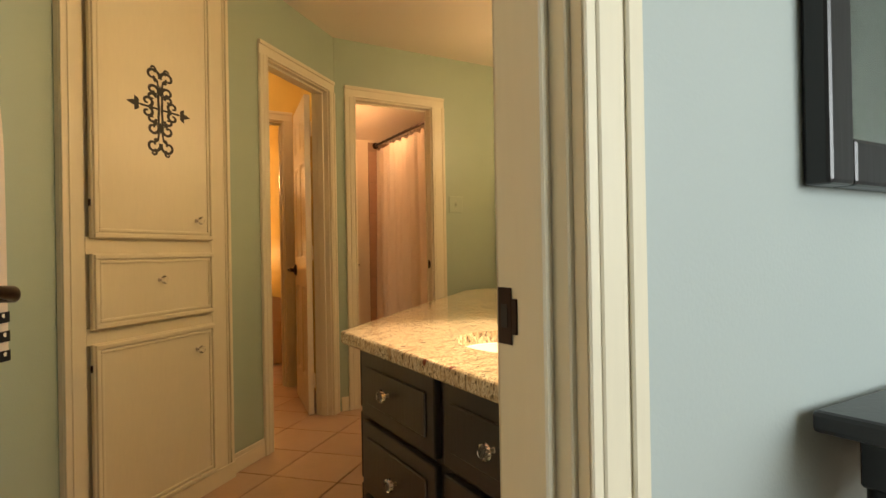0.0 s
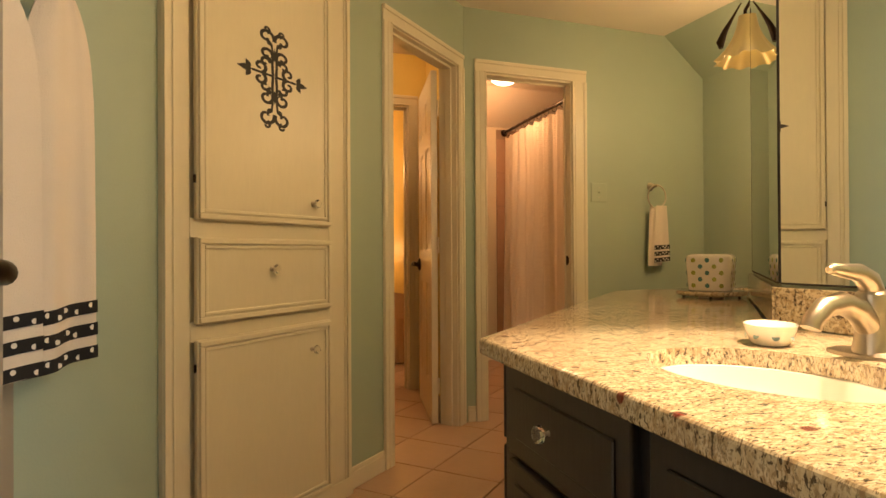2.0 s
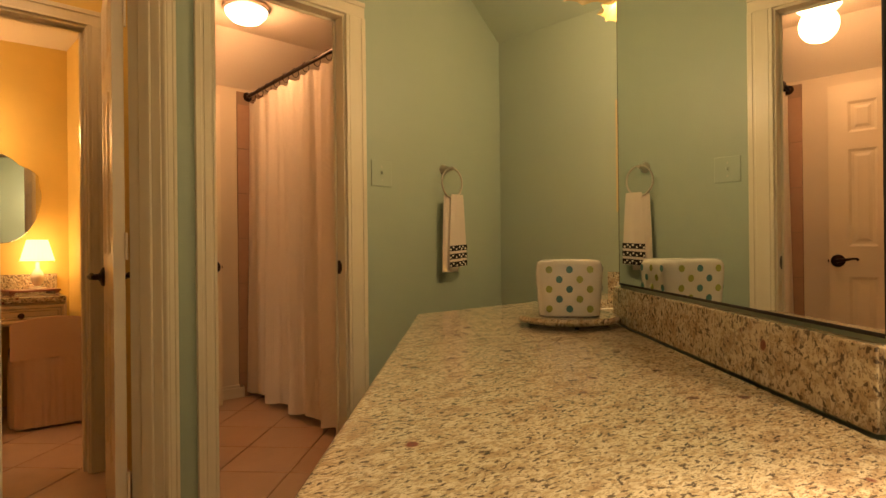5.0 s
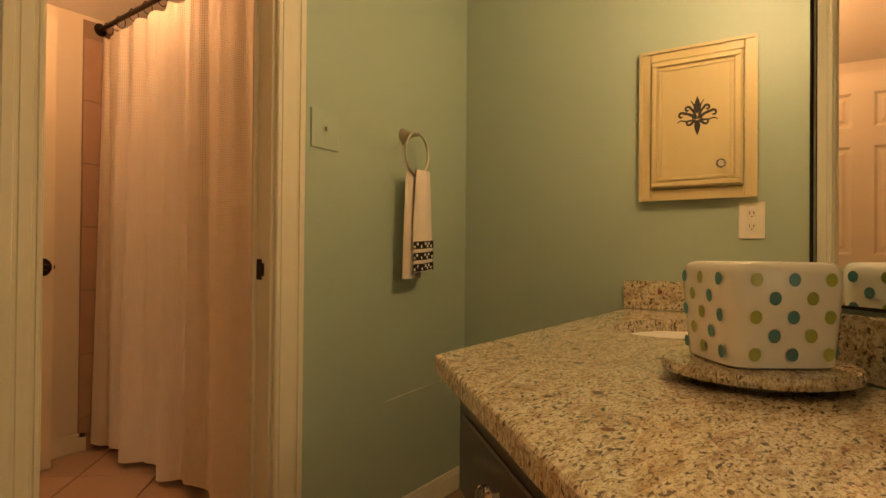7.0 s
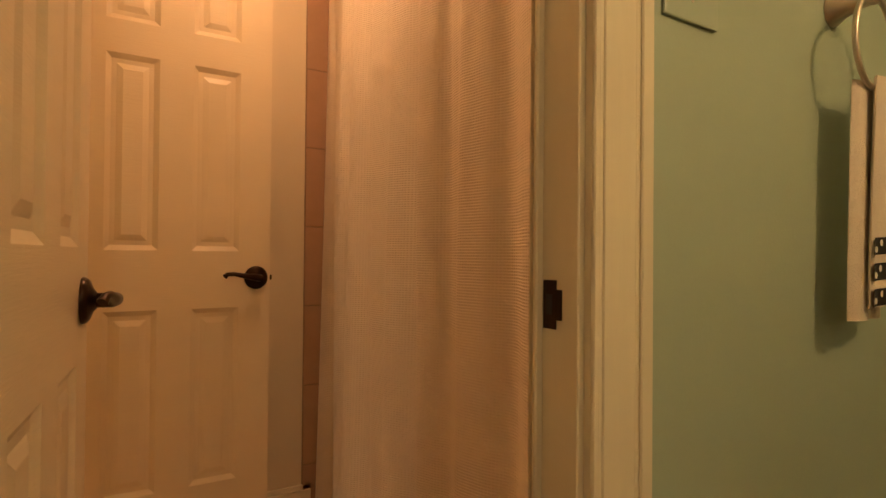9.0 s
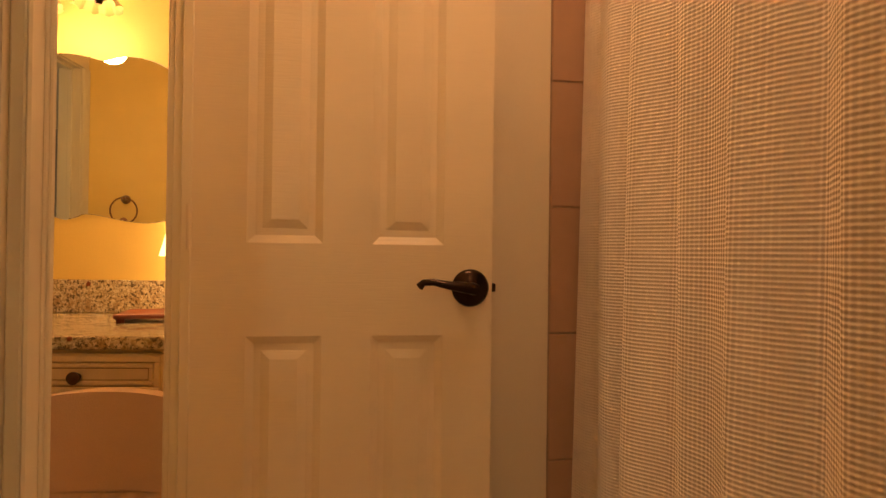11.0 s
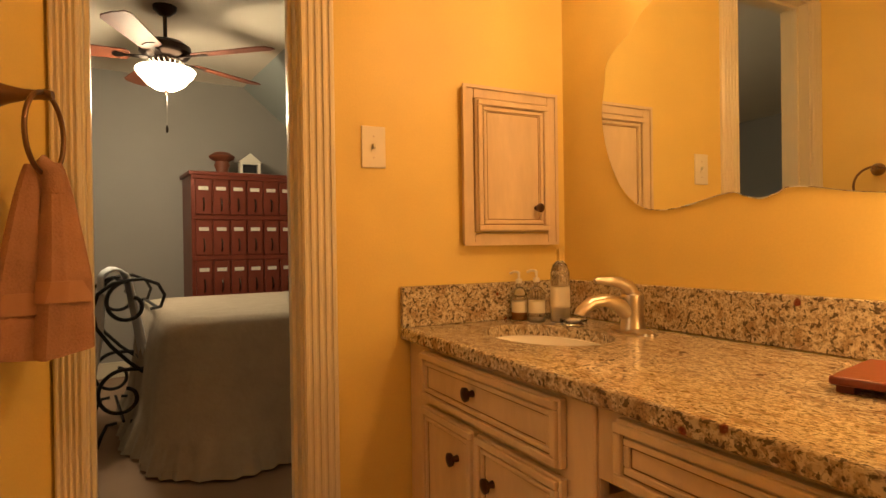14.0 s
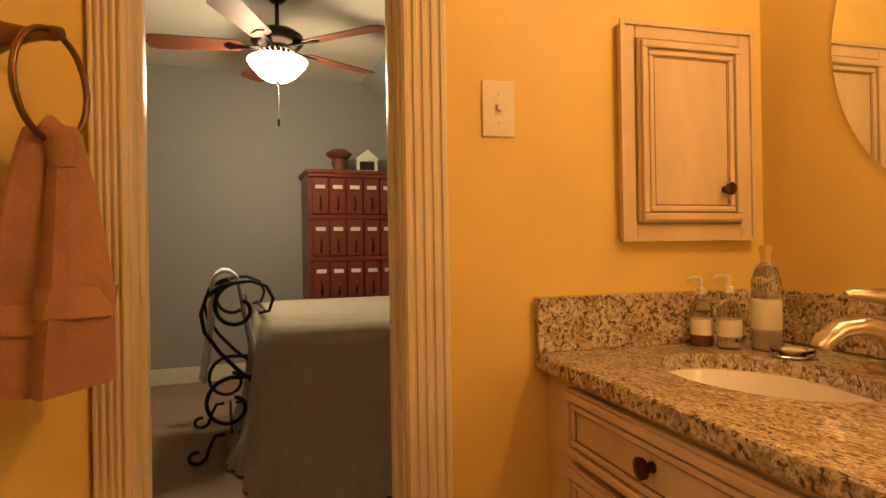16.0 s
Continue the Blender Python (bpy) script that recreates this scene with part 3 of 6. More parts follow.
six_panel_door("door_1", CABW @ pose(3.030, 0.114, 0, rz=37), 0.64, "cream six-panel door standing open into the yellow hall", 0.575, -1)
six_panel_door("door_2", pose(1.285, DY + 0.135, 0, rz=81), 0.63, "cream six-panel door standing open in the shower room", 0.57, -1)
six_panel_door("door_3", pose(1.343, 5.036, 0), 0.615, "cream six-panel door folded back against the shower room wall", 0.567, -1)
six_panel_door("entry_door", pose(-0.635, EY + 0.01, 0, rz=69), 0.712, "cream six-panel bedroom door standing open", 0.686, -1, handle_z=0.96)


# ---- linen cabinet ----
def raised_front(parent, nm, x0, x1, z0, z1, y, mat, rim=0.05, label=""):
    """A cabinet front with an applied moulding round a recessed field; faces -y with its back at y."""
    g = new(nm)
    g.parent = parent
    g.empty_display_size = 0.05
    tagged(g, label)
    part("front_board", boxes((x0, x1, y - 0.018, y, z0, z1), bevel=0.003), mat, g)
    r = rim
    for k, (inset, wid, pr) in enumerate(((0.004, 0.016, 0.010), (0.024, 0.012, 0.006))):
        a0, a1, c0, c1 = x0 + inset, x1 - inset, z0 + inset, z1 - inset
        bm = bmesh.new()
        yy = y - 0.018
        box(bm, a0, a1, yy - pr, yy + 0.001, c0, c0 + wid, 0.003, 2)
        box(bm, a0, a1, yy - pr, yy + 0.001, c1 - wid, c1, 0.003, 2)
        box(bm, a0, a0 + wid, yy - pr, yy + 0.001, c0 + wid, c1 - wid, 0.003, 2)
        box(bm, a1 - wid, a1, yy - pr, yy + 0.001, c0 + wid, c1 - wid, 0.003, 2)
        part("moulding", bm, mat, g)
    return g


def crystal_knob(parent, x, y, z, r=0.016):
    g = new("knob")
    g.parent = parent
    g.matrix_basis = pose(x, y, z)
    tagged(g, "faceted clear crystal knob on a chrome stem")
    part("knob_stem", lathe([(0.009, 0), (0.009, -0.003), (0.004, -0.006), (0.004, -0.016)], 16, axis="y"), NICKEL, g, smooth=True)
    part("crystal", lathe([(0.006, -0.014), (r, -0.022), (r * 0.95, -0.030), (r * 0.5, -0.036)], 8, axis="y"), CRYSTAL, g)


def spiral(cx, cz, r0, r1, a0, a1, steps=22):
    return [(cx + (r0 + (r1 - r0) * i / steps) * math.cos(radians(a0 + (a1 - a0) * i / steps)), cz + (r0 + (r1 - r0) * i / steps) * math.sin(radians(a0 + (a1 - a0) * i / steps))) for i in range(steps + 1)]


def flat_stroke(bm, pts, widths, y, mirror_x=None):
    """A flat ribbon along points in the xz plane, of varying width, 0.6 mm thick."""
    def lay(pp):
        n = len(pp)
        left, right = [], []
        for i, (x, z) in enumerate(pp):
            ax, az = pp[max(i - 1, 0)]
            bx, bz = pp[min(i + 1, n - 1)]
            d = math.hypot(bx - ax, bz - az) or 1
            nx, nz = -(bz - az) / d, (bx - ax) / d
            w = widths[0] + (widths[1] - widths[0]) * i / (n - 1) if len(widths) == 2 else widths[min(i, len(widths) - 1)]
            w *= 1.3
            left.append(bm.verts.new((x + nx * w, y, z + nz * w)))
            right.append(bm.verts.new((x - nx * w, y, z - nz * w)))
        for i in range(n - 1):
            bm.faces.new((left[i], left[i + 1], right[i + 1], right[i]))
    lay(pts)
    if mirror_x is not None:
        lay([(2 * mirror_x - x, z) for x, z in pts])


def drop(bm, x, z, length, width, angle, y, mirror_x=None):
    """A leaf-shaped blade."""
    n = 8
    ca, sa = math.cos(radians(angle)), math.sin(radians(angle))
    pts = [(x + ca * length * i / n, z + sa * length * i / n) for i in range(n + 1)]
    ws = [max(0.0004, width * math.sin(math.pi * min(1, (i / n) ** 0.7))) for i in range(n + 1)]
    flat_stroke(bm, pts, ws, y, mirror_x)


def scroll_cross(parent, x, z, y, s):
    """A filigree cross of scrolls and leaves, about 2 s high."""
    bm = bmesh.new()
    k = s / 0.17

    def P(pts):
        return [(x + a * k, z + b * k) for a, b in pts]
    for up in (1, -1):
        tall = 1.0 if up > 0 else 1.12
        f = lambda pts: P([(a, up * b * tall) for a, b in pts])
        flat_stroke(bm, f([(0.005, 0.0), (0.007, 0.03), (0.006, 0.075), (0.010, 0.11)] ), [0.0035 * k, 0.0025 * k], y, x)
        flat_stroke(bm, f(spiral(0.026, 0.125, 0.026, 0.006, 200, -160)), [0.0045 * k, 0.003 * k], y, x)
        flat_stroke(bm, f(spiral(0.026, 0.068, 0.022, 0.005, 215, -150)), [0.0045 * k, 0.003 * k], y, x)
        flat_stroke(bm, f(spiral(0.025, 0.150, 0.012, 0.004, 260, 0)), [0.003 * k, 0.003 * k], y, x)
        for zz, ang in ((0.10, 60), (0.045, 50)):
            q = f([(0.012, zz)])[0]
            drop(bm, q[0], q[1], 0.024 * k, 0.006 * k, up * ang, y, x)
        drop(bm, x, z + up * 0.05 * k, 0.045 * k, 0.004 * k, up * 90, y)
    for sx in (1, -1):
        g = lambda pts: P([(sx * a, b) for a, b in pts])
        for v in (1, -1):
            h = lambda pts: g([(a, v * b) for a, b in pts])
            flat_stroke(bm, h(spiral(0.045, 0.020, 0.020, 0.005, 250, -110)), [0.0045 * k, 0.003 * k], y)
            flat_stroke(bm, h(spiral(0.030, 0.040, 0.016, 0.004, 180, -150)), [0.004 * k, 0.003 * k], y)
            q = h([(0.075, 0.004)])[0]
            drop(bm, q[0], q[1], 0.026 * k, 0.006 * k, v * 62 if sx > 0 else 180 - v * 62, y)
        flat_stroke(bm, g([(0.005, 0.0), (0.04, 0.0), (0.07, 0.0)]), [0.003 * k, 0.003 * k], y)
        q = g([(0.07, 0.0)])[0]
        drop(bm, q[0], q[1], 0.042 * k, 0.008 * k, 0 if sx > 0 else 180, y)
    for v in bm.verts:
        v.co.x = x + (v.co.x - x) * 1.45
    bmesh.ops.recalc_face_normals(bm, faces=bm.faces)
    return part("scroll_cross", bm, STENCIL, parent, "black scrollwork cross decal")


def linen_cabinet():
    t = thing("linen_cabinet", CABW, "tall cream built-in linen cabinet with a black scroll cross", "cabinet")
    s0, s1, d0, d1 = 1.184, 2.035, 1.285, 1.895
    y = -0.022
    part("face_frame", boxes((s0, d0 - 0.012, y, 0.0, 0, 2.395), (d1 + 0.012, s1, y, 0.0, 0, 2.395), (d0 - 0.012, d1 + 0.012, y, 0.0, 0, 0.075),
                             (d0 - 0.012, d1 + 0.012, y, 0.0, 2.36, 2.395), (d0 - 0.012, d1 + 0.012, y, 0, 0.715, 0.775), (d0 - 0.012, d1 + 0.012, y, 0, 1.025, 1.085), bevel=0.002), CABINETPAINT, t)
    part("side_moulding", boxes((s0, s0 + 0.02, y - 0.010, y, 0, 2.395), (s0 + 0.03, s0 + 0.036, y - 0.005, y, 0, 2.395), (s1 - 0.02, s1, y - 0.010, y, 0, 2.395), (s1 - 0.036, s1 - 0.03, y - 0.005, y, 0, 2.395), bevel=0.002), CABINETPAINT, t)
    part("back_board", boxes((d0 - 0.012, d1 + 0.012, -0.006, -0.001, 0.07, 2.36)), CABINETPAINT, t)
    part("base_cap", boxes((s0 - 0.004, s1 + 0.004, y - 0.014, y - 0.0105, 0, 0.075), bevel=0.002), CABINETPAINT, t)
    lo = raised_front(t, "door", d0, d1, 0.078, 0.722, y, CABINETPAINT)
    crystal_knob(lo, 1.785, y - 0.018, 0.625)
    dr = raised_front(t, "drawer", d0, d1, 0.768, 1.028, y, CABINETPAINT)
    crystal_knob(dr, 1.583, y - 0.018, 0.925)
    up = raised_front(t, "door", d0, d1, 1.078, 2.34, y, CABINETPAINT)
    crystal_knob(up, 1.793, y - 0.018, 1.16)
    scroll_cross(up, 1.600, 1.582, y - 0.0186, 0.172)
    for z in (0.18, 0.64, 1.20):
        part("hinge", lathe([(0.004, z - 0.012), (0.004, z + 0.012)], 8, at=(d0 - 0.004, y - 0.012, 0)), BRONZE, t, smooth=True)


linen_cabinet()

# ---- green vanity ----
CT = 0.785
A, B, FRONT = (0.392, 1.530), (1.655, 2.772), 0.34
w12, w23 = (W12.x, W12.y), (W23.x, W23.y)


def offset_outline(k):
    """The vanity's plan, its front edges moved back by k."""
    u = Vector((B[0] - A[0], B[1] - A[1])).normalized()
    n = Vector((u.y, -u.x)) * k
    # meet the shifted diagonal with the shifted straight fronts
    ax = A[0] + k
    ta = (ax - (A[0] + n.x)) / u.x
    ay = A[1] + n.y + u.y * ta
    by = B[1] - k
    tb = (by - (A[1] + n.y)) / u.y
    bx = A[0] + n.x + u.x * tb
    return (ax, ay), (bx, by)


def counter_slab(nm, outline, z, thick, sinks, label, stone=None):
    """A stone top with rounded long edges and oval cut-outs."""
    t = thing(nm, pose(0, 0, 0), label, "countertop")
    ob = part("slab", prism(outline, z - thick, z, 0.008, 3), stone or GRANITE, t)
    for cx, cy, rx, ry, rot in sinks:
        c = bmesh.new()
        bmesh.ops.create_cone(c, cap_ends=True, segments=48, radius1=1, radius2=1, depth=0.2)
        for v in c.verts:
            v.co = Matrix.Translation((cx, cy, z)) @ Matrix.Rotation(radians(rot), 4, "Z") @ Vector((v.co.x * rx, v.co.y * ry, v.co.z))
        me = bpy.data.meshes.new("cut")
        c.to_mesh(me)
        c.free()
        cutter = bpy.data.objects.new("cut", me)
        scene.collection.objects.link(cutter)
        mod = ob.modifiers.new("cut", "BOOLEAN")
        mod.operation, mod.object, mod.solver = "DIFFERENCE", cutter, "EXACT"
        bpy.context.view_layer.update()
        dg = bpy.context.evaluated_depsgraph_get()
        done = bpy.data.meshes.new_from_object(ob.evaluated_get(dg))
        ob.modifiers.clear()
        ob.data = done
        bpy.data.objects.remove(cutter)
    return t


def basin(m, rx, ry, label="white oval undermount sink basin"):
    t = thing("sink", m, label, "sink")
    bm = bmesh.new()
    prof = [(1.05, 0.0), (1.0, -0.002), (0.97, -0.03), (0.88, -0.08), (0.65, -0.12), (0.3, -0.138), (0.10, -0.142)]
    rings = []
    for r, z in prof:
        rings.append([bm.verts.new((r * rx * math.cos(2 * math.pi * i / 48), r * ry * math.sin(2 * math.pi * i / 48), z)) for i in range(48)])
    for a, b in zip(rings, rings[1:]):
        for i in range(48):
            bm.faces.new((a[i], a[(i + 1) % 48], b[(i + 1) % 48], b[i]))
    bm.faces.new(rings[-1])
    bmesh.ops.recalc_face_normals(bm, faces=bm.faces)
    ob = part("bowl", bm, CHINA, t, smooth=True)
    mod = ob.modifiers.new("thick", "SOLIDIFY")
    mod.thickness, mod.offset = 0.008, -1
    part("drain", lathe([(0.022, 0.0), (0.021, 0.003), (0.012, 0.003)], 24, at=(0, 0, -0.141)), NICKEL, t, smooth=True)
    return t


def faucet(m):
    """A single-lever brushed nickel faucet: body, low arched spout, swept lever. Spout goes to -y."""
    t = thing("faucet", m, "brushed nickel single-lever faucet", "faucet")
    bm = lathe([(0.075, 0.0), (0.074, 0.006), (0.06, 0.011), (0.03, 0.014)], 36)
    for v in bm.verts:
        v.co.y *= 0.40
    part("base_plate", bm, NICKEL, t, smooth=True)
    part("body", lathe([(0.030, 0.008), (0.026, 0.03), (0.024, 0.065), (0.026, 0.085), (0.024, 0.10), (0.010, 0.112)], 28), NICKEL, t, smooth=True)
    pts = [(0, -0.005, 0.045), (0, -0.035, 0.075), (0, -0.07, 0.088), (0, -0.105, 0.083), (0, -0.13, 0.063), (0, -0.135, 0.052)]
    part("spout", tube(pts, [0.020, 0.019, 0.0175, 0.016, 0.0145, 0.014], 18), NICKEL, t, smooth=True)
    pts = [(0, 0.0, 0.10), (0, -0.012, 0.122), (0, -0.035, 0.134), (0, -0.065, 0.137), (0, -0.088, 0.140), (0, -0.096, 0.138)]
    bm = tube(pts, [0.017, 0.017, 0.014, 0.011, 0.009, 0.006], 16)
    part("lever", bm, NICKEL, t, smooth=True)
    return t


def backsplash(nm, m, x0, x1, z, h=0.10, thick=0.022, stone=None):
    ob = thing(nm, m, "speckled granite backsplash strip", "backsplash")
    part("strip", boxes((x0, x1, -thick, -0.001, z, z + h), bevel=0.003, seg=2), stone or GRANITE, ob)
    return ob


def dark_front(parent, nm, x0, x1, z0, z1, y, knobs=()):
    g = new(nm)
    g.parent = parent
    bm = boxes((x0, x1, y - 0.018, y, z0, z1), bevel=0.004, seg=2)
    part("front_board", bm, BLACKWOOD, g)
    w = 0.04
    part("raised_field", boxes((x0 + w, x1 - w, y - 0.023, y - 0.0175, z0 + w, z1 - w), bevel=0.003), BLACKWOOD, g)
    for kx, kz in knobs:
        crystal_knob(g, kx, y - 0.018, kz, 0.018)
    return g


def green_vanity():
    a, b = offset_outline(0.055)
    t = thing("vanity_cabinet", pose(0, 0, 0), "black painted vanity cabinet with crystal knobs under the granite top", "vanity")
    out = [(FRONT + 0.055, EY + 0.002), a, b, (EX - 0.003, b[1]), (EX - 0.003, W23.y + 0.003), (w23[0], W23.y + 0.003), (w12[0] - 0.003, w12[1] + 0.002), (w12[0] - 0.003, EY + 0.002)]
    part("carcass", prism(out, 0.09, CT - 0.20), BLACKWOOD, t)
    for p, q in zip(out[:3], out[1:4]):
        d = Vector((q[0] - p[0], q[1] - p[1]))
        part("rail", boxes((0, d.length, -0.02, 0.0, CT - 0.1995, CT - 0.040)), BLACKWOOD, t, loc=(p[0], p[1], 0), rot=math.degrees(math.atan2(d.y, d.x)))
    a2, b2 = offset_outline(0.13)
    out = [(FRONT + 0.13, EY + 0.01), a2, b2, (EX - 0.01, b2[1]), (EX - 0.01, W23.y + 0.01), (w23[0], W23.y + 0.01), (w12[0] - 0.01, w12[1]), (w12[0] - 0.01, EY + 0.01)]
    part("toe_kick", prism(out, 0.0, 0.0895), BLACKWOOD, t)
    # straight front under the first sink: local x runs from A towards the entry wall
    for nm, m, fronts in (
        ("near_fronts", pose(a[0], a[1], 0, rz=math.degrees(math.atan2(EY - a[1], FRONT + 0.055 - a[0]))), [("drawer", 0.05, 0.495, 0.55, 0.735, [(0.25, 0.645)]), ("drawer", 0.05, 0.495, 0.335, 0.535, [(0.29, 0.43)]), ("drawer", 0.05, 0.495, 0.11, 0.32, [(0.27, 0.215)]), ("drawer", 0.535, 0.98, 0.55, 0.735, [(0.74, 0.645)]), ("door", 0.535, 0.98, 0.11, 0.535, [(0.58, 0.46)])]),
        ("far_fronts", pose(EX - 0.01, b[1], 0, rz=180), [("drawer", 0.02, 0.46, 0.55, 0.735, [(0.24, 0.645)]), ("door", 0.02, 0.46, 0.11, 0.535, [(0.42, 0.50)]), ("drawer", 0.48, 0.93, 0.55, 0.735, [(0.86, 0.645)]), ("door", 0.48, 0.93, 0.11, 0.535, [(0.86, 0.52)])]),
    ):
        g = new(nm)
        g.parent = t
        g.matrix_basis = m
        for f in fronts:
            dark_front(t, f[0], *f[1:5], 0, f[5]).matrix_basis = m
        bpy.data.objects.remove(g)
    u = math.degrees(math.atan2(a[1] - b[1], a[0] - b[0]))
    length = math.hypot(a[0] - b[0], a[1] - b[1])
    for x0, x1 in ((0.03, length / 3 - 0.01), (length / 3 + 0.01, 2 * length / 3 - 0.01), (2 * length / 3 + 0.01, length - 0.03)):
        for nm, z0, z1, kz in (("drawer", 0.55, 0.735, 0.645), ("drawer", 0.335, 0.535, 0.435), ("drawer", 0.11, 0.32, 0.22)):
            dark_front(t, nm, x0, x1, z0, z1, 0, [((x0 + x1) / 2, kz)]).matrix_basis = pose(b[0], b[1], 0, rz=u)


green_vanity()
TOP = [(FRONT, EY + 0.002), A, B, (EX - 0.023, B[1]), (EX - 0.023, W23.y + 0.023), (w23[0] - 0.01, W23.y + 0.023), (w12[0] - 0.026, w12[1] + 0.01), (w12[0] + 0.036, EY + 0.002)]
S1, S2 = (0.70, 1.03), (2.36, 2.485)
counter_slab("granite_countertop", TOP, CT, 0.038, [(*S1, 0.175, 0.225, 0), (*S2, 0.215, 0.155, 0)], "speckled cream and brown granite countertop with two oval sinks")
basin(pose(*S1, CT - 0.039), 0.175, 0.225)
basin(pose(*S2, CT - 0.039), 0.215, 0.155)
faucet(pose(0.95, 1.04, CT, rz=-90) @ Matrix.Scale(1.15, 4))
faucet(pose(2.36, 2.275, CT, rz=180) @ Matrix.Scale(1.15, 4))
backsplash("backsplash", W1W, 0.0, W12.y - EY - 0.002, CT)
backsplash("backsplash", W2W, 0.0, W2L + 0.005, CT)
backsplash("backsplash", W3W, 0.023, EX - W23.x, CT)
backsplash("backsplash", ENDW, DY - B[1], DY - W23.y, CT)


def plate_mirror(nm, m, x0, x1, z0, z1):
    t = thing(nm, m, "frameless plate mirror above the backsplash", "mirror")
    part("mirror_glass", boxes((x0, x1, -0.006, -0.001, z0, z1)), MIRROR, t)
    part("edge_strip", boxes((x0 - 0.0015, x0, -0.0066, -0.001, z0, z1), (x1, x1 + 0.0015, -0.0066, -0.001, z0, z1), (x0, x1, -0.0072, -0.0062, z0 - 0.003, z0 + 0.002)), SLOT, t, "dark worn mirror edge")


plate_mirror("wall_mirror", W1W, 0.004, W12.y - EY - 0.01, CT + 0.11, 2.02)
plate_mirror("wall_mirror", W2W, 0.012, W2L - 0.002, CT + 0.11, 2.02)
plate_mirror("wall_mirror", W3W, 0.25, EX - W23.x - 0.015, CT + 0.11, 2.02)


# ---- medicine cabinets ----
def medicine_cabinet(m, x0, x1, z0, z1, mat, glaze, knob, label):
    t = thing("medicine_cabinet", m, label, "cabinet")
    w = 0.035
    part("frame", boxes((x0, x0 + w, -0.02, -0.001, z0, z1), (x1 - w, x1, -0.02, -0.001, z0, z1), (x0 + w, x1 - w, -0.02, -0.001, z0, z0 + w), (x0 + w, x1 - w, -0.02, -0.001, z1 - w, z1), bevel=0.003), mat, t)
    part("frame_lip", boxes((x0 - 0.004, x0 + 0.006, -0.026, -0.0205, z0 - 0.004, z1 + 0.004), (x1 - 0.006, x1 + 0.004, -0.026, -0.0205, z0 - 0.004, z1 + 0.004), (x0 + 0.0065, x1 - 0.0065, -0.026, -0.0205, z0 - 0.004, z0 + 0.006), (x0 + 0.0065, x1 - 0.0065, -0.026, -0.0205, z1 - 0.006, z1 + 0.004)), mat, t)
    d = raised_front(t, "door", x0 + w + 0.003, x1 - w - 0.003, z0 + w + 0.003, z1 - w - 0.003, -0.010, mat)
    if glaze:
        g0, g1, h0, h1, e = x0 + w + 0.004, x1 - w - 0.004, z0 + w + 0.004, z1 - w - 0.004, 0.0025
        part("glaze_line", boxes(*[(a, b, -0.0285, -0.0275, c, dd) for k in (0.021, 0.037) for a, b, c, dd in ((g0 + k, g1 - k, h0 + k, h0 + k + e), (g0 + k, g1 - k, h1 - k - e, h1 - k), (g0 + k, g0 + k + e, h0 + k, h1 - k), (g1 - k - e, g1 - k, h0 + k, h1 - k))]), GLAZE, d, "brown antiquing in the grooves")
    return t, d


mt, md = medicine_cabinet(ENDW, DY - 2.715, DY - 2.352, 1.168, 1.682, YELLOWCREAM, False, None, "cream recessed wall cabinet with a black fleur-de-lis decal")
crystal_knob(md, DY - 2.45, -0.028, 1.275)


def fleur(parent, x, z, y, s):
    """A small flourish: spears up and down, three pairs of curled tendrils."""
    bm = bmesh.new()
    k = s / 0.06
    drop(bm, x, z + 0.006 * k, 0.052 * k, 0.0075 * k, 90, y)
    drop(bm, x, z - 0.012 * k, 0.046 * k, 0.0065 * k, -90, y)
    f = lambda pts: [(x + a * k, z + b * k) for a, b in pts]
    flat_stroke(bm, f([(0.004, -0.004), (0.010, 0.014), (0.020, 0.026)] + spiral(0.027, 0.022, 0.008, 0.003, 130, -150, 16)), [0.0030 * k, 0.0018 * k], y, x)
    flat_stroke(bm, f([(0.004, -0.006), (0.018, 0.004), (0.032, 0.010)] + spiral(0.044, 0.004, 0.010, 0.003, 140, -150, 16)), [0.0034 * k, 0.0016 * k], y, x)
    flat_stroke(bm, f([(0.004, -0.012), (0.014, -0.020)] + spiral(0.024, -0.018, 0.009, 0.003, 200, 460, 16)), [0.0030 * k, 0.0016 * k], y, x)
    flat_stroke(bm, f([(0.010, -0.012), (0.030, -0.014), (0.046, -0.010), (0.056, -0.016)]), [0.0026 * k, 0.0008 * k], y, x)
    flat_stroke(bm, f([(0.004, 0.012), (0.010, 0.034), (0.018, 0.046)]), [0.0026 * k, 0.0008 * k], y, x)
    box(bm, x - 0.014 * k, x + 0.014 * k, y - 0.0003, y + 0.0003, z - 0.009 * k, z - 0.004 * k)
    bmesh.ops.recalc_face_normals(bm, faces=bm.faces)
    part("fleur_de_lis", bm, STENCIL, parent, "black fleur-de-lis decal")


fleur(md, DY - 2.527, 1.443, -0.0286, 0.068)
mt, md = medicine_cabinet(YW, 5.770, 6.118, 0.983, 1.468, GLAZEDWOOD, True, None, "antiqued cream wall cabinet with brown glazed edges")
part("knob", lathe([(0.008, -0.028), (0.006, -0.040), (0.014, -0.046), (0.015, -0.052), (0.006, -0.056)], 20, axis="y", at=(6.030, 0, 1.097)), KNOBBRONZE, md, "dark bronze knob", smooth=True)


# ---- yellow vanity ----
YCT, YD = 0.745, 0.605


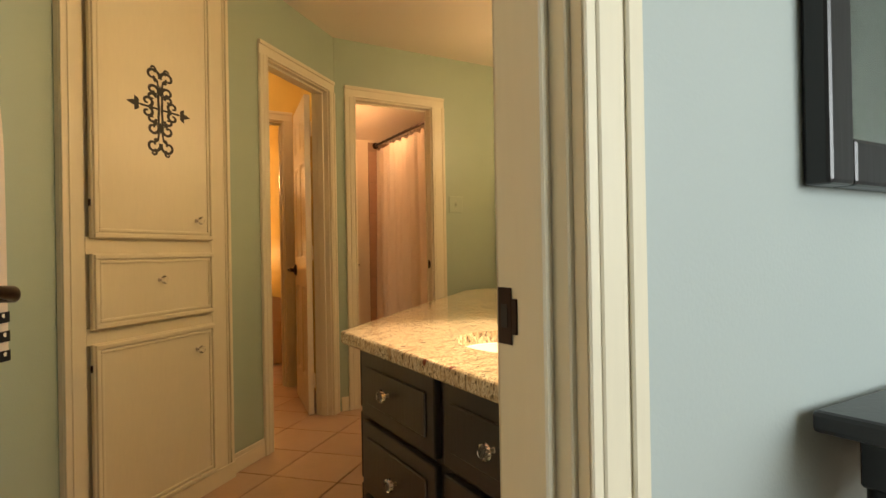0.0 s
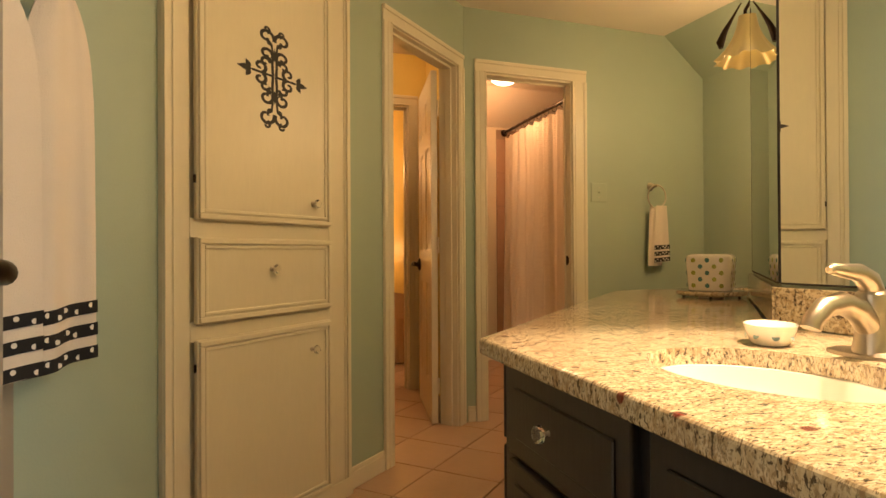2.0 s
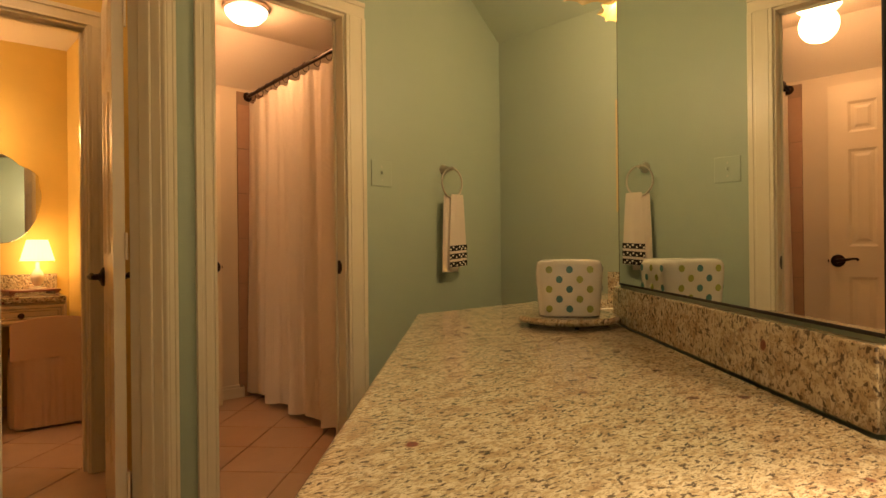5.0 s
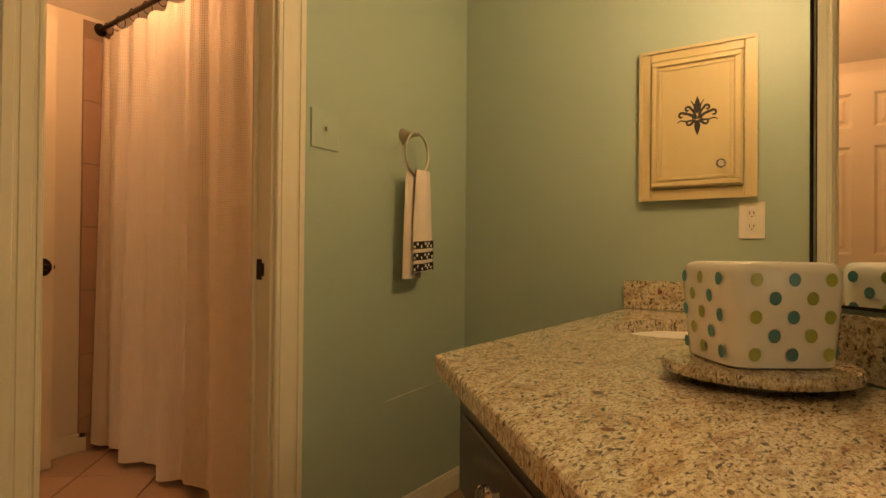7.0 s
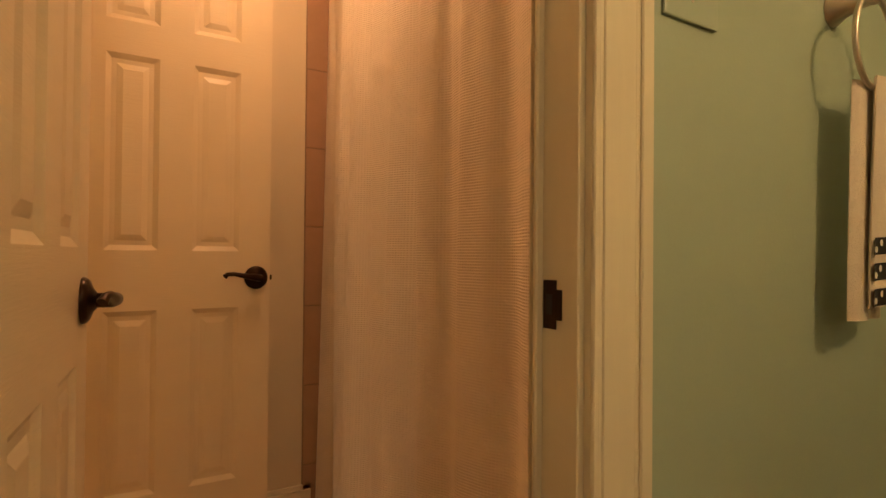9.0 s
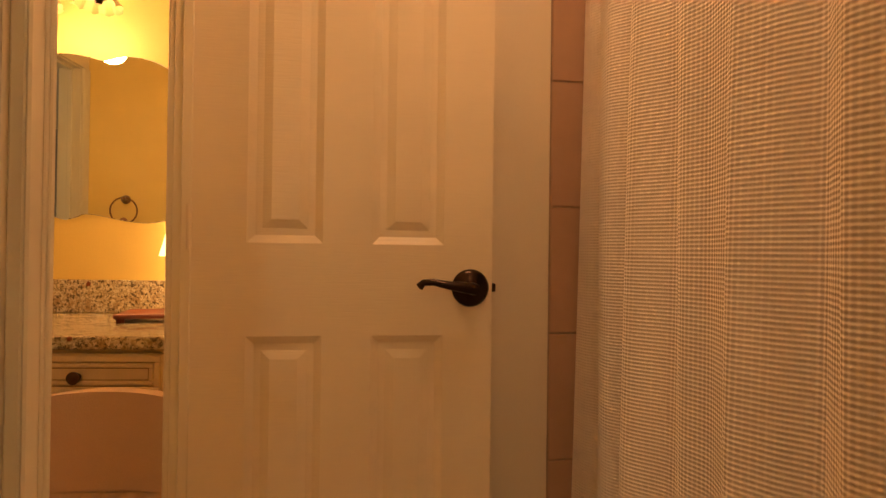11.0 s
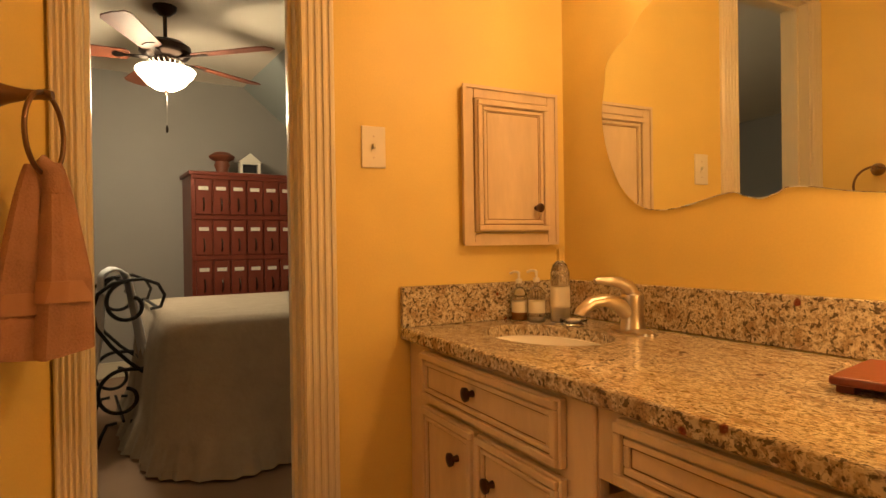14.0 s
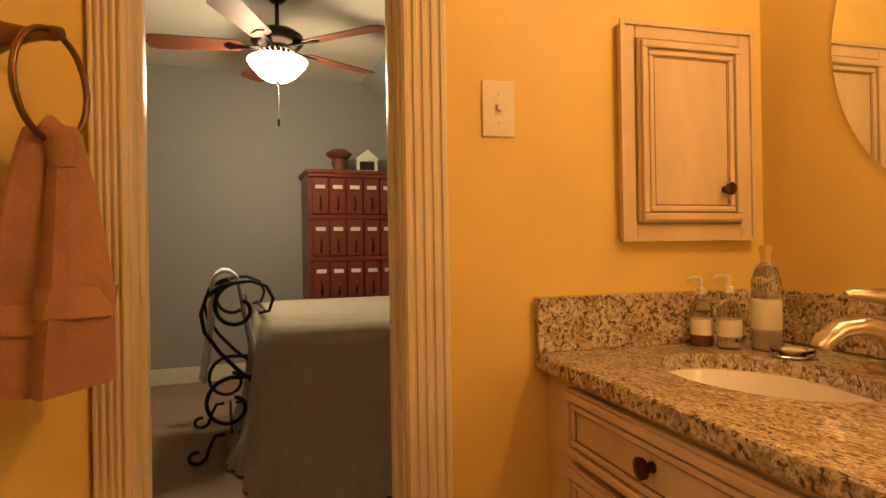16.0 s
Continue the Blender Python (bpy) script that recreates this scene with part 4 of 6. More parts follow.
def yellow_vanity():
    t = thing("vanity_cabinet", MW @ pose(0.003, -YD + 0.03, 0), "antiqued cream vanity cabinet with dark bronze knobs", "vanity")
    L, D = 1.31, YD - 0.033
    for r in ((0.0, 0.80, 0.0, D, 0.09, YCT - 0.20), (0.0, 0.80, 0.0, 0.02, YCT - 0.1995, YCT - 0.037), (0.80, L, 0.0, D, YCT - 0.1675, YCT - 0.037)):
        part("carcass", boxes(r), GLAZEDWOOD, t)
    part("toe_kick", boxes((0.0, 0.80, 0.06, D, 0.0, 0.0895)), GLAZEDWOOD, t)

    def front(nm, x0, x1, z0, z1, kx, kz):
        g = raised_front(t, nm, x0, x1, z0, z1, -0.001, GLAZEDWOOD)
        e = 0.002
        part("glaze_line", boxes(*[(a, b, -0.0202, -0.0194, c, dd) for k in (0.0205, 0.0365) for a, b, c, dd in ((x0 + k, x1 - k, z0 + k, z0 + k + e), (x0 + k, x1 - k, z1 - k - e, z1 - k), (x0 + k, x0 + k + e, z0 + k, z1 - k), (x1 - k - e, x1 - k, z0 + k, z1 - k))]), GLAZE, g, "brown antiquing in the grooves")
        part("knob", lathe([(0.009, -0.019), (0.006, -0.032), (0.016, -0.036), (0.017, -0.043), (0.006, -0.048)], 20, axis="y", at=(kx, 0, kz)), KNOBBRONZE, g, "dark bronze knob", smooth=True)
    front("drawer", 0.122, 0.715, 0.565, 0.695, 0.397, 0.637)
    front("door", 0.122, 0.398, 0.11, 0.548, 0.318, 0.462)
    front("door", 0.412, 0.715, 0.11, 0.548, 0.480, 0.456)
    front("drawer", 0.856, 1.30, 0.592, 0.698, 1.082, 0.638)
    part("corner_post", boxes((0.735, 0.798, -0.010, 0.0, 0.0, 0.705), bevel=0.003), GLAZEDWOOD, t)


yellow_vanity()
ypt = lambda x, y: tuple((MW @ Vector((x, y, 0)))[:2])
counter_slab("granite_countertop", [ypt(0.003, -YD), ypt(1.31, -YD), ypt(1.31, -0.024), ypt(0.003, -0.024)], YCT, 0.036, [(*ypt(0.33, -0.33), 0.20, 0.145, YTURN)], "speckled brown granite countertop with an oval sink", BROWNGRANITE)
basin(MW @ pose(0.33, -0.33, YCT - 0.037), 0.20, 0.145)
faucet(MW @ pose(0.43, -0.125, YCT, rz=-10) @ Matrix.Diagonal((1.15, 1.15, 1.0, 1)))
backsplash("backsplash", MW, 0.024, 1.31, YCT, 0.118, stone=BROWNGRANITE)
backsplash("backsplash", YW, 6.165 - YD, 6.165, YCT, 0.118, stone=BROWNGRANITE)


def scalloped_mirror():
    t = thing("wall_mirror", MW, "large unframed wavy-edged mirror on the yellow wall", "mirror")
    # half of the wavy outline, bottom middle to top middle, mirrored about cx
    cx, cz = 0.71, 1.375
    half = [(0.0, 1.077), (-0.04, 1.086), (-0.068, 1.097), (-0.12, 1.092), (-0.20, 1.076), (-0.29, 1.068), (-0.37, 1.085), (-0.44, 1.145), (-0.49, 1.235), (-0.515, 1.33),
            (-0.518, 1.40), (-0.505, 1.47), (-0.497, 1.525), (-0.45, 1.565), (-0.40, 1.59), (-0.355, 1.63), (-0.29, 1.66), (-0.21, 1.672), (-0.15, 1.66), (-0.122, 1.654), (-0.08, 1.665), (0.0, 1.678)]

    def outline(shrink):
        keys = [(cx + x, z) for x, z in half] + [(cx - x, z) for x, z in half[-2:0:-1]]
        pts, n = [], len(keys)
        for i in range(n):
            p0, p1, p2, p3 = (Vector(keys[(i + k) % n]) for k in (-1, 0, 1, 2))
            for u in (0.0, 0.25, 0.5, 0.75):
                q = 0.5 * (2 * p1 + (p2 - p0) * u + (2 * p0 - 5 * p1 + 4 * p2 - p3) * u * u + (3 * p1 - p0 - 3 * p2 + p3) * u ** 3)
                d = Vector((q.x - cx, q.y - cz))
                q -= d.normalized() * shrink
                pts.append((q.x, q.y))
        return pts
    bm = bmesh.new()
    rings = [[bm.verts.new((x, y, z)) for x, z in outline(sh)] for sh, y in ((0.0, -0.001), (0.0, -0.004), (0.003, -0.0055))]
    for a, b in zip(rings, rings[1:]):
        for i in range(len(a)):
            bm.faces.new((a[i], a[(i + 1) % len(a)], b[(i + 1) % len(a)], b[i]))
    bm.faces.new(rings[-1])
    bmesh.ops.recalc_face_normals(bm, faces=bm.faces)
    part("mirror_glass", bm, MIRROR, t)


scalloped_mirror()


# ---- tub and curtain ----
def shower_curtain():
    t = thing("shower_curtain", pose(0, 0, 0), "cream waffle-weave shower curtain hanging in soft folds", "curtain")
    bm = bmesh.new()
    ny, nz = 260, 26
    rows = []
    for j in range(nz + 1):
        f = j / nz
        z = 2.03 - f * 1.99
        row = []
        for i in range(ny + 1):
            s = i / ny
            y = DY + 0.105 + s * 1.605
            base = 2.115 + 0.10 * s ** 1.5
            fold = (0.020 + 0.010 * math.sin(s * 17)) * math.sin(s * 2 * math.pi * 8.5 + 1.2 * math.sin(s * 9) + 0.35 * f) * (0.45 + 0.55 * min(1, f * 2.5))
            fold += 0.018 * math.sin(s * 2 * math.pi * 4.3 + 1.3 + f) * f
            fold += 0.004 * math.sin(s * 2 * math.pi * 21 + 2 * f + 3 * math.sin(s * 13)) * (1 - 0.5 * f)
            hem = 0.012 * math.sin(s * 31) * f ** 8
            row.append(bm.verts.new((base + fold - 0.01 * f ** 1.5, y, z + hem - 0.02 * math.sin(s * math.pi * 12) ** 2 * (1 - f) ** 6)))
        rows.append(row)
    for a, b in zip(rows, rows[1:]):
        for i in range(ny):
            bm.faces.new((a[i], b[i], b[i + 1], a[i + 1]))
    part("cloth", bm, WAFFLE, t, smooth=True)
    for i in range(12):
        s = (i + 0.5) / 12
        y, x = DY + 0.105 + s * 1.605, 2.115 + 0.10 * s ** 1.5
        ring = [(x + 0.022 * math.cos(a), y, 2.058 + 0.028 * math.sin(a)) for a in (2 * math.pi * k / 16 for k in range(16))]
        part("ring", tube(ring, 0.0022, 6, closed=True), BRONZE, t, smooth=True)
    return t


shower_curtain()
rod = thing("curtain_rod", pose(0, 0, 0), "bronze shower curtain rod between the walls", "curtain rod")
part("bar", tube([(2.115 + 0.10 * (i / 12) ** 1.5, DY + 0.067 + (TY - DY - 0.069) * i / 12, 2.072) for i in range(13)], 0.012, 14), BRONZE, rod, smooth=True)
for y, x, s in ((DY + 0.0665, 2.115, 1), (TY - 0.001, 2.215, -1)):
    part("flange", lathe([(0.032, 0), (0.032, 0.004 * s), (0.018, 0.016 * s)], 24, axis="y", at=(x, y, 2.072)), BRONZE, rod, smooth=True)
tub = thing("bathtub", pose(0, 0, 0), "white bathtub behind the shower curtain", "bathtub")
part("apron", boxes((2.30, 2.34, 3.60, 5.19, 0, 0.40), (3.0, 3.04, 3.60, 5.19, 0, 0.40), (2.34, 3.0, 3.60, 3.66, 0, 0.40), (2.34, 3.0, 5.13, 5.19, 0, 0.40), (2.34, 3.0, 3.66, 5.13, 0.0, 0.10), bevel=0.008, seg=2), CHINA, tub)
dome = thing("ceiling_light", pose(1.89, 4.50, CEIL), "round frosted glass ceiling light, lit", "ceiling light")
part("light_base", lathe([(0.13, 0), (0.13, -0.02), (0.12, -0.025)], 36), NICKEL, dome, smooth=True)
part("glass_dome", lathe([(0.118, -0.024), (0.11, -0.05), (0.08, -0.08), (0.04, -0.095), (0.005, -0.099)], 36), DOMEGLOW, dome, smooth=True)


# ---- tiles ----
def floor_tiles():
    """Square floor tiles laid square to the slanted wall, as far as the two bathrooms and the hall reach."""
    side, gap = 0.33, 0.006
    ca, sa = math.cos(radians(DIAG)), math.sin(radians(DIAG))
    me = {}

    def tile_mesh(w, d):
        key = (round(w, 3), round(d, 3))
        if key not in me:
            bm = boxes((-w / 2, w / 2, -d / 2, d / 2, -0.006, 0.0), bevel=0.0025)
            m = bpy.data.meshes.new("tile")
            bm.to_mesh(m)
            bm.free()
            m.materials.append(FLOORTILE)
            me[key] = m
        return me[key]
    parent = bpy.data.objects["floor"]
    for i in range(-9, 26):
        for j in range(-12, 26):
            x = ca * (i + 0.5) * side - sa * (j + 0.5) * side + 0.10
            y = sa * (i + 0.5) * side + ca * (j + 0.5) * side + 0.05
            out = not (-2.0 < x < 3.0 and EY - 0.1 < y < 6.2)
            hidden = x > 1.3 and y < 1.6 or x > 2.4 or x < -0.71 + (y - 0.028) * 0.0963 or (CN.x * x + CN.y * y < -1.9 and y < 3.2) or (x < -0.1 and y > 3.0)
            if out or hidden:
                continue
            ob = new("tile", tile_mesh(side - gap, side - gap))
            ob.parent = parent
            ob.matrix_basis = pose(x, y, 0, rz=DIAG + random.uniform(-0.15, 0.15))


def wall_tiles():
    """Tan tiles round the tub: part of the shower room's back wall."""
    parent = bpy.data.objects["wall_shower_back"]
    side, gap = 0.308, 0.004
    x0 = 2.135
    for i in range(3):
        for j in range(7):
            x1, z0 = x0 + i * side, -0.143 + j * side
            lo, hi = max(z0, 0.0), min(z0 + side, 2.10)
            if hi - lo < 0.03 or x1 + side > 3.04 and x1 > 3.0:
                continue
            bm = boxes((x1 + gap / 2, min(x1 + side, 3.045) - gap / 2, -0.009, -0.0005, lo + gap / 2, hi - gap / 2), bevel=0.002)
            ob = part("tile", bm, WALLTILE, parent)
            ob.matrix_parent_inverse = parent.matrix_basis.inverted()
            ob.matrix_basis = pose(0, TY, 0)
    ob = part("tile_grout", boxes((x0, 3.045, -0.005, -0.0003, 0, 2.10)), GROUT, parent)
    ob.matrix_parent_inverse = parent.matrix_basis.inverted()
    ob.matrix_basis = pose(0, TY, 0)


# ---- towels, rings, plates ----
def cloth_panel(x0, x1, z0, z1, y, waves, amp, thick, nx=28, nz=40, taper=0.0, lean=0.0, hem=0.0, phase=0.0, sag=0.0, power=1.5):
    """A hanging cloth in the xz plane, gathered to the top by taper, with soft vertical folds; closed and of some thickness."""
    bm = bmesh.new()
    sheets = []
    for s in (-1, 1):
        rows = []
        for j in range(nz + 1):
            f = j / nz
            row = []
            for i in range(nx + 1):
                u = i / nx
                c = (x0 + x1) / 2
                x = c + (u - 0.5) * (x1 - x0) * (1 - taper * (1 - f) ** power) + lean * f
                edge = min(1.0, 6 * min(u, 1 - u) + 0.15)
                yy = y + amp * math.sin(u * math.pi * 2 * waves + phase + 0.5 * f) * (0.4 + 0.6 * f) + s * thick / 2 * edge
                z = z1 - (z1 - z0) * f + hem * (u - 0.5) * f - sag * math.sin(u * math.pi) * (1 - f) ** 3 * -1
                row.append(bm.verts.new((x, yy, z)))
            rows.append(row)
        sheets.append(rows)
    for rows in sheets:
        for a, b in zip(rows, rows[1:]):
            for i in range(nx):
                bm.faces.new((a[i], a[i + 1], b[i + 1], b[i]))
    a, b = sheets
    for j in range(nz):
        bm.faces.new((a[j][0], a[j + 1][0], b[j + 1][0], b[j][0]))
        bm.faces.new((a[j][nx], b[j][nx], b[j + 1][nx], a[j + 1][nx]))
    for i in range(nx):
        bm.faces.new((a[0][i], b[0][i], b[0][i + 1], a[0][i + 1]))
        bm.faces.new((a[nz][i], a[nz][i + 1], b[nz][i + 1], b[nz][i]))
    bmesh.ops.recalc_face_normals(bm, faces=bm.faces)
    return bm


def dotted_band(parent, x0, x1, z0, z1, y, amp, waves, phase, f0, hem, seedn, thick, n_dots):
    """A dark band with cream dots that follows the towel's folds."""
    surf = lambda u, f: y + amp * math.sin(u * math.pi * 2 * waves + phase + 0.5 * f) * (0.4 + 0.6 * f)
    bm = bmesh.new()
    nx = 28
    rows = []
    for z, f in ((z1, f0), (z0, f0 + 0.05)):
        rows.append([bm.verts.new((x0 + (x1 - x0) * i / nx, surf(i / nx, f) - thick, z + hem * (i / nx - 0.5) * f)) for i in range(nx + 1)])
    for i in range(nx):
        bm.faces.new((rows[0][i], rows[1][i], rows[1][i + 1], rows[0][i + 1]))
    ob = part("dark_band", bm, BANDCLOTH, parent, "black band with cream dots")
    rnd = random.Random(seedn)
    bm = bmesh.new()
    for k in range(n_dots):
        u = (k + 0.5 + rnd.uniform(-0.15, 0.15)) / n_dots
        z = z0 + (z1 - z0) * (0.68 if k % 2 else 0.32)
        x, r = x0 + (x1 - x0) * u, (z1 - z0) * 0.20
        bmesh.ops.create_circle(bm, cap_ends=True, segments=12, radius=r, matrix=Matrix.Translation((x, surf(u, f0) - thick - 0.0012, z + hem * (u - 0.5) * f0)) @ Matrix.Rotation(radians(90), 4, "X"))
    bmesh.ops.recalc_face_normals(bm, faces=bm.faces)
    tagged(part("dot", bm, DOTCLOTH, parent), kind="stuff")


def towel_ring(m, drop_r=0.075, turn=0.0, mat=NICKEL, reach=1.0, label="brushed nickel towel ring with a flared wall post"):
    """A flared post from the wall and a ring that hangs from its end; wall at y=0, room to -y."""
    t = thing("towel_ring", m, label, "towel ring")
    prof = [(0.027, -0.001), (0.026, -0.006), (0.018, -0.02), (0.011, -0.04), (0.009, -0.058), (0.011, -0.066), (0.008, -0.074)]
    prof = [(r, y * reach) for r, y in prof]
    part("post", lathe(prof, 24, axis="y"), mat, t, smooth=True)
    pts = [(drop_r * math.sin(a) * 0.92 * math.cos(radians(turn)), -0.064 * reach + drop_r * math.sin(a) * 0.92 * math.sin(radians(turn)), -drop_r + drop_r * math.cos(a) + 0.004) for a in (2 * math.pi * k / 40 for k in range(40))]
    part("ring", tube(pts, 0.0048, 10, closed=True), mat, t, smooth=True)
    return t


def hand_towel(m):
    t = thing("hand_towel", m, "cream hand towel with three black dotted bands, hung through a ring", "towel")
    y = -0.064
    part("towel_back", cloth_panel(-0.058, 0.045, -0.515, -0.135, y + 0.012, 1.2, 0.005, 0.010, taper=0.25, hem=0.0, phase=2), TOWEL, t, smooth=True)
    part("towel_front", cloth_panel(-0.034, 0.090, -0.490, -0.128, y - 0.008, 1.4, 0.006, 0.012, taper=0.32, hem=0.01), TOWEL, t, smooth=True)
    for k, f0 in enumerate((0.70, 0.81, 0.92)):
        z1 = -0.128 - 0.362 * f0
        dotted_band(t, -0.0325, 0.0885, z1 - 0.027, z1, y - 0.008, 0.006, 1.4, 0.0, f0, 0.01, 3 + k, 0.0065, 7)
    return t


def bath_towels():
    """Two long towels over a bar on the slanted wall."""
    bar = thing("towel_bar", CABW, "bronze towel bar on the green wall", "towel bar")
    part("bar", tube([(0.25, -0.085, 1.565), (0.90, -0.085, 1.565)], 0.009, 12), BRONZE, bar, smooth=True)
    for x in (0.25, 0.90):
        part("bracket", lathe([(0.026, -0.001), (0.022, -0.01), (0.011, -0.03), (0.011, -0.085)], 20, axis="y", at=(x, 0, 1.565)), BRONZE, bar, smooth=True)
    for k, (x0, x1, y, z0, hem) in enumerate(((0.50, 0.815, -0.125, 0.695, 0.05), (0.78, 0.935, -0.112, 0.725, 0.03))):
        t = thing("bath_towel", CABW, "long cream bath towel with three black dotted bands", "towel", "towels on the bar")
        z1 = 1.58 - 0.02 * k
        part("towel_front", cloth_panel(x0, x1, z0, z1, y, 1.5, 0.012, 0.022, taper=0.55, hem=hem, phase=k, nx=36, power=9), TOWEL, t, smooth=True)
        part("towel_fold", cloth_panel(x0 + 0.04, x1 - 0.02, z1 - 0.5, z1 - 0.002, -0.055, 1.2, 0.006, 0.014, taper=0.35), TOWEL, t, smooth=True)
        for i, f0 in enumerate((0.838, 0.901, 0.965)):
            z = z1 - (z1 - z0) * f0
            dotted_band(t, x0 + 0.003, x1 - 0.003, z - 0.030, z, y, 0.012, 1.5, k, f0, hem, 20 + 3 * k + i, 0.0125, 9 if k == 0 else 6)


def plate(name, m, w, h, mat, kind_of):
    """A wall plate; kind_of: toggle or outlet."""
    lab = {"toggle": "cream toggle switch plate on the yellow wall", "painted": "switch plate painted green like its wall", "outlet": "cream duplex outlet plate on the green wall"}[kind_of]
    t = thing(name, m, lab, "outlet" if kind_of == "outlet" else "switch")
    part("cover_plate", boxes((-w / 2, w / 2, -0.006, -0.0005, -h / 2, h / 2), bevel=0.002, seg=2), mat, t)
    if kind_of == "outlet":
        for z in (0.021, -0.021):
            part("socket", boxes((-0.016, 0.016, -0.0075, -0.0055, z - 0.014, z + 0.014), bevel=0.003, seg=2), mat, t)
            for x in (-0.006, 0.006):
                part("slot", boxes((x - 0.0012, x + 0.0012, -0.0082, -0.0074, z - 0.002, z + 0.007)), SLOT, t)
            part("ground_hole", lathe([(0.0022, -0.0074), (0.0022, -0.0082)], 10, axis="y", at=(0, 0, z - 0.008)), SLOT, t)
    else:
        part("toggle", boxes((-0.005, 0.005, -0.016, -0.0055, -0.004, 0.009), bevel=0.0015), mat, t)
        part("bezel", boxes((-0.008, 0.008, -0.0072, -0.0055, -0.014, 0.014)), mat, t)
        for z in (-0.03, 0.03):
            part("screw", lathe([(0.003, -0.0055), (0.003, -0.0068)], 10, axis="y", at=(0, 0, z)), NICKEL, t)


towel_ring(D2W @ pose(2.43, 0, 1.40))
hand_towel(D2W @ pose(2.43, 0, 1.40))
bath_towels()
plate("switch", D2W @ pose(2.035, 0, 1.35), 0.115, 0.118, SAGEPLASTIC, "painted")
plate("outlet", ENDW @ pose(DY - 2.366, 0, 1.09), 0.075, 0.118, PLATEPLASTIC, "outlet")
plate("switch", YW @ pose(5.485, 0, 1.263), 0.072, 0.118, PLATEPLASTIC, "toggle")
scuff = thing("wall_scuff", D2W, "pale scratch in the green paint", "scuff")
part("scratch", tube([(2.33, -0.0006, 0.455), (2.5, -0.0006, 0.462), (2.70, -0.0006, 0.470)], [0.0008, 0.0018, 0.0008], 5), CREAM_WALL, scuff)
RINGX = -0.215
towel_ring(ANGLEW @ pose(RINGX, 0, 1.278), 0.078, 0, RINGBRONZE, 1.5, "bronze towel ring with a flared wall post")


def tan_towel(m):
    """Folded over the ring's foot: one half hangs towards the wall, one towards the room."""
    t = thing("hand_towel", m, "tan terry hand towel bunched through a bronze ring", "towel")
    def gathered(bm):
        for v in bm.verts:
            f = max(0.0, (-0.13 - v.co.z) / 0.37)
            v.co.y = -0.093 + (v.co.y + 0.093) * (0.34 + 0.66 * min(1.0, f * 1.7) ** 0.7)
        return bm
    part("towel_back", gathered(cloth_panel(-0.075, 0.055, -0.505, -0.135, -0.060, 1.4, 0.018, 0.045, taper=0.72, hem=-0.02, phase=1, nx=36)), BROWNTOWEL, t, smooth=True)
    part("towel_front", gathered(cloth_panel(-0.055, 0.085, -0.485, -0.128, -0.126, 1.3, 0.018, 0.055, taper=0.70, hem=0.03, phase=0.3, nx=36)), BROWNTOWEL, t, smooth=True)
    part("fold_over_ring", tube([(0.0, -0.080, -0.19), (0.0, -0.084, -0.150), (0.0, -0.094, -0.135), (0.0, -0.106, -0.150), (0.0, -0.112, -0.19)], [0.016, 0.020, 0.021, 0.021, 0.018], 14), BROWNTOWEL, t, smooth=True)
    for x0, x1, z0, z1, y, ph, thick, hem in ((-0.0755, 0.0555, -0.415, -0.375, -0.060, 1, 0.049, -0.02), (-0.0555, 0.0855, -0.395, -0.355, -0.126, 0.3, 0.059, 0.03)):
        part("woven_band", cloth_panel(x0 + 0.004, x1 - 0.004, z0, z1, y, 1.4 if ph == 1 else 1.3, 0.016, thick, nx=36, nz=4, phase=ph + 0.4), FLATBAND, t, "flat woven band", smooth=True)


tan_towel(ANGLEW @ pose(RINGX, 0, 1.278))


# ---- things on the green counter ----
def rounded_pot(m):
    t = thing("canister", m, "white ceramic canister with blue and green dots on a granite tray", "canister")
    w, h = 0.098, 0.150
    n = 48

    def ring(s, z):
        out = []
        for i in range(n):
            a = 2 * math.pi * i / n
            c, q = math.cos(a), math.sin(a)
            k = (abs(c) ** 5 + abs(q) ** 5) ** (-1 / 5)
            out.append((c * k * w * s, q * k * w * s, z))
        return out
    prof = [(0.86, 0.0), (0.90, 0.003), (0.93, 0.03), (0.98, 0.09), (1.0, 0.12), (0.985, 0.137), (0.94, 0.146), (0.86, h), (0.80, 0.148)]
    bm = bmesh.new()
    rings = [[bm.verts.new(p) for p in ring(s, z)] for s, z in prof]
    for a, b in zip(rings, rings[1:]):
        for i in range(n):
            bm.faces.new((a[i], a[(i + 1) % n], b[(i + 1) % n], b[i]))
    bm.faces.new(rings[0][::-1])
    bm.faces.new(rings[-1])
    bmesh.ops.recalc_face_normals(bm, faces=bm.faces)
    part("body", bm, CHINA, t, smooth=True)
    k = 0
    for face in range(4):
        for r in range(5):
            z = 0.022 + r * 0.026
            s = 0.93 + 0.07 * min(1, z / 0.12)
            for c in range(3 if r % 2 == 0 else 2):
                x = (-0.058 + 0.058 * c) if r % 2 == 0 else (-0.029 + 0.058 * c)
                bm = bmesh.new()
                bmesh.ops.create_circle(bm, cap_ends=True, segments=20, radius=0.0095)
                bmesh.ops.recalc_face_normals(bm, faces=bm.faces)
                mat = BLUEDOT if (c + r + face) % 2 == 0 else GREENDOT
                ob = part("dot", bm, mat, t)
                tilt = 4 if z < 0.11 else 0
                ob.matrix_basis = pose(0, 0, 0, rz=90 * face) @ pose(x, -w * s * (1 - 0.10 * (abs(x) / w) ** 5) - 0.0006, z, rx=90 + tilt)
                k += 1


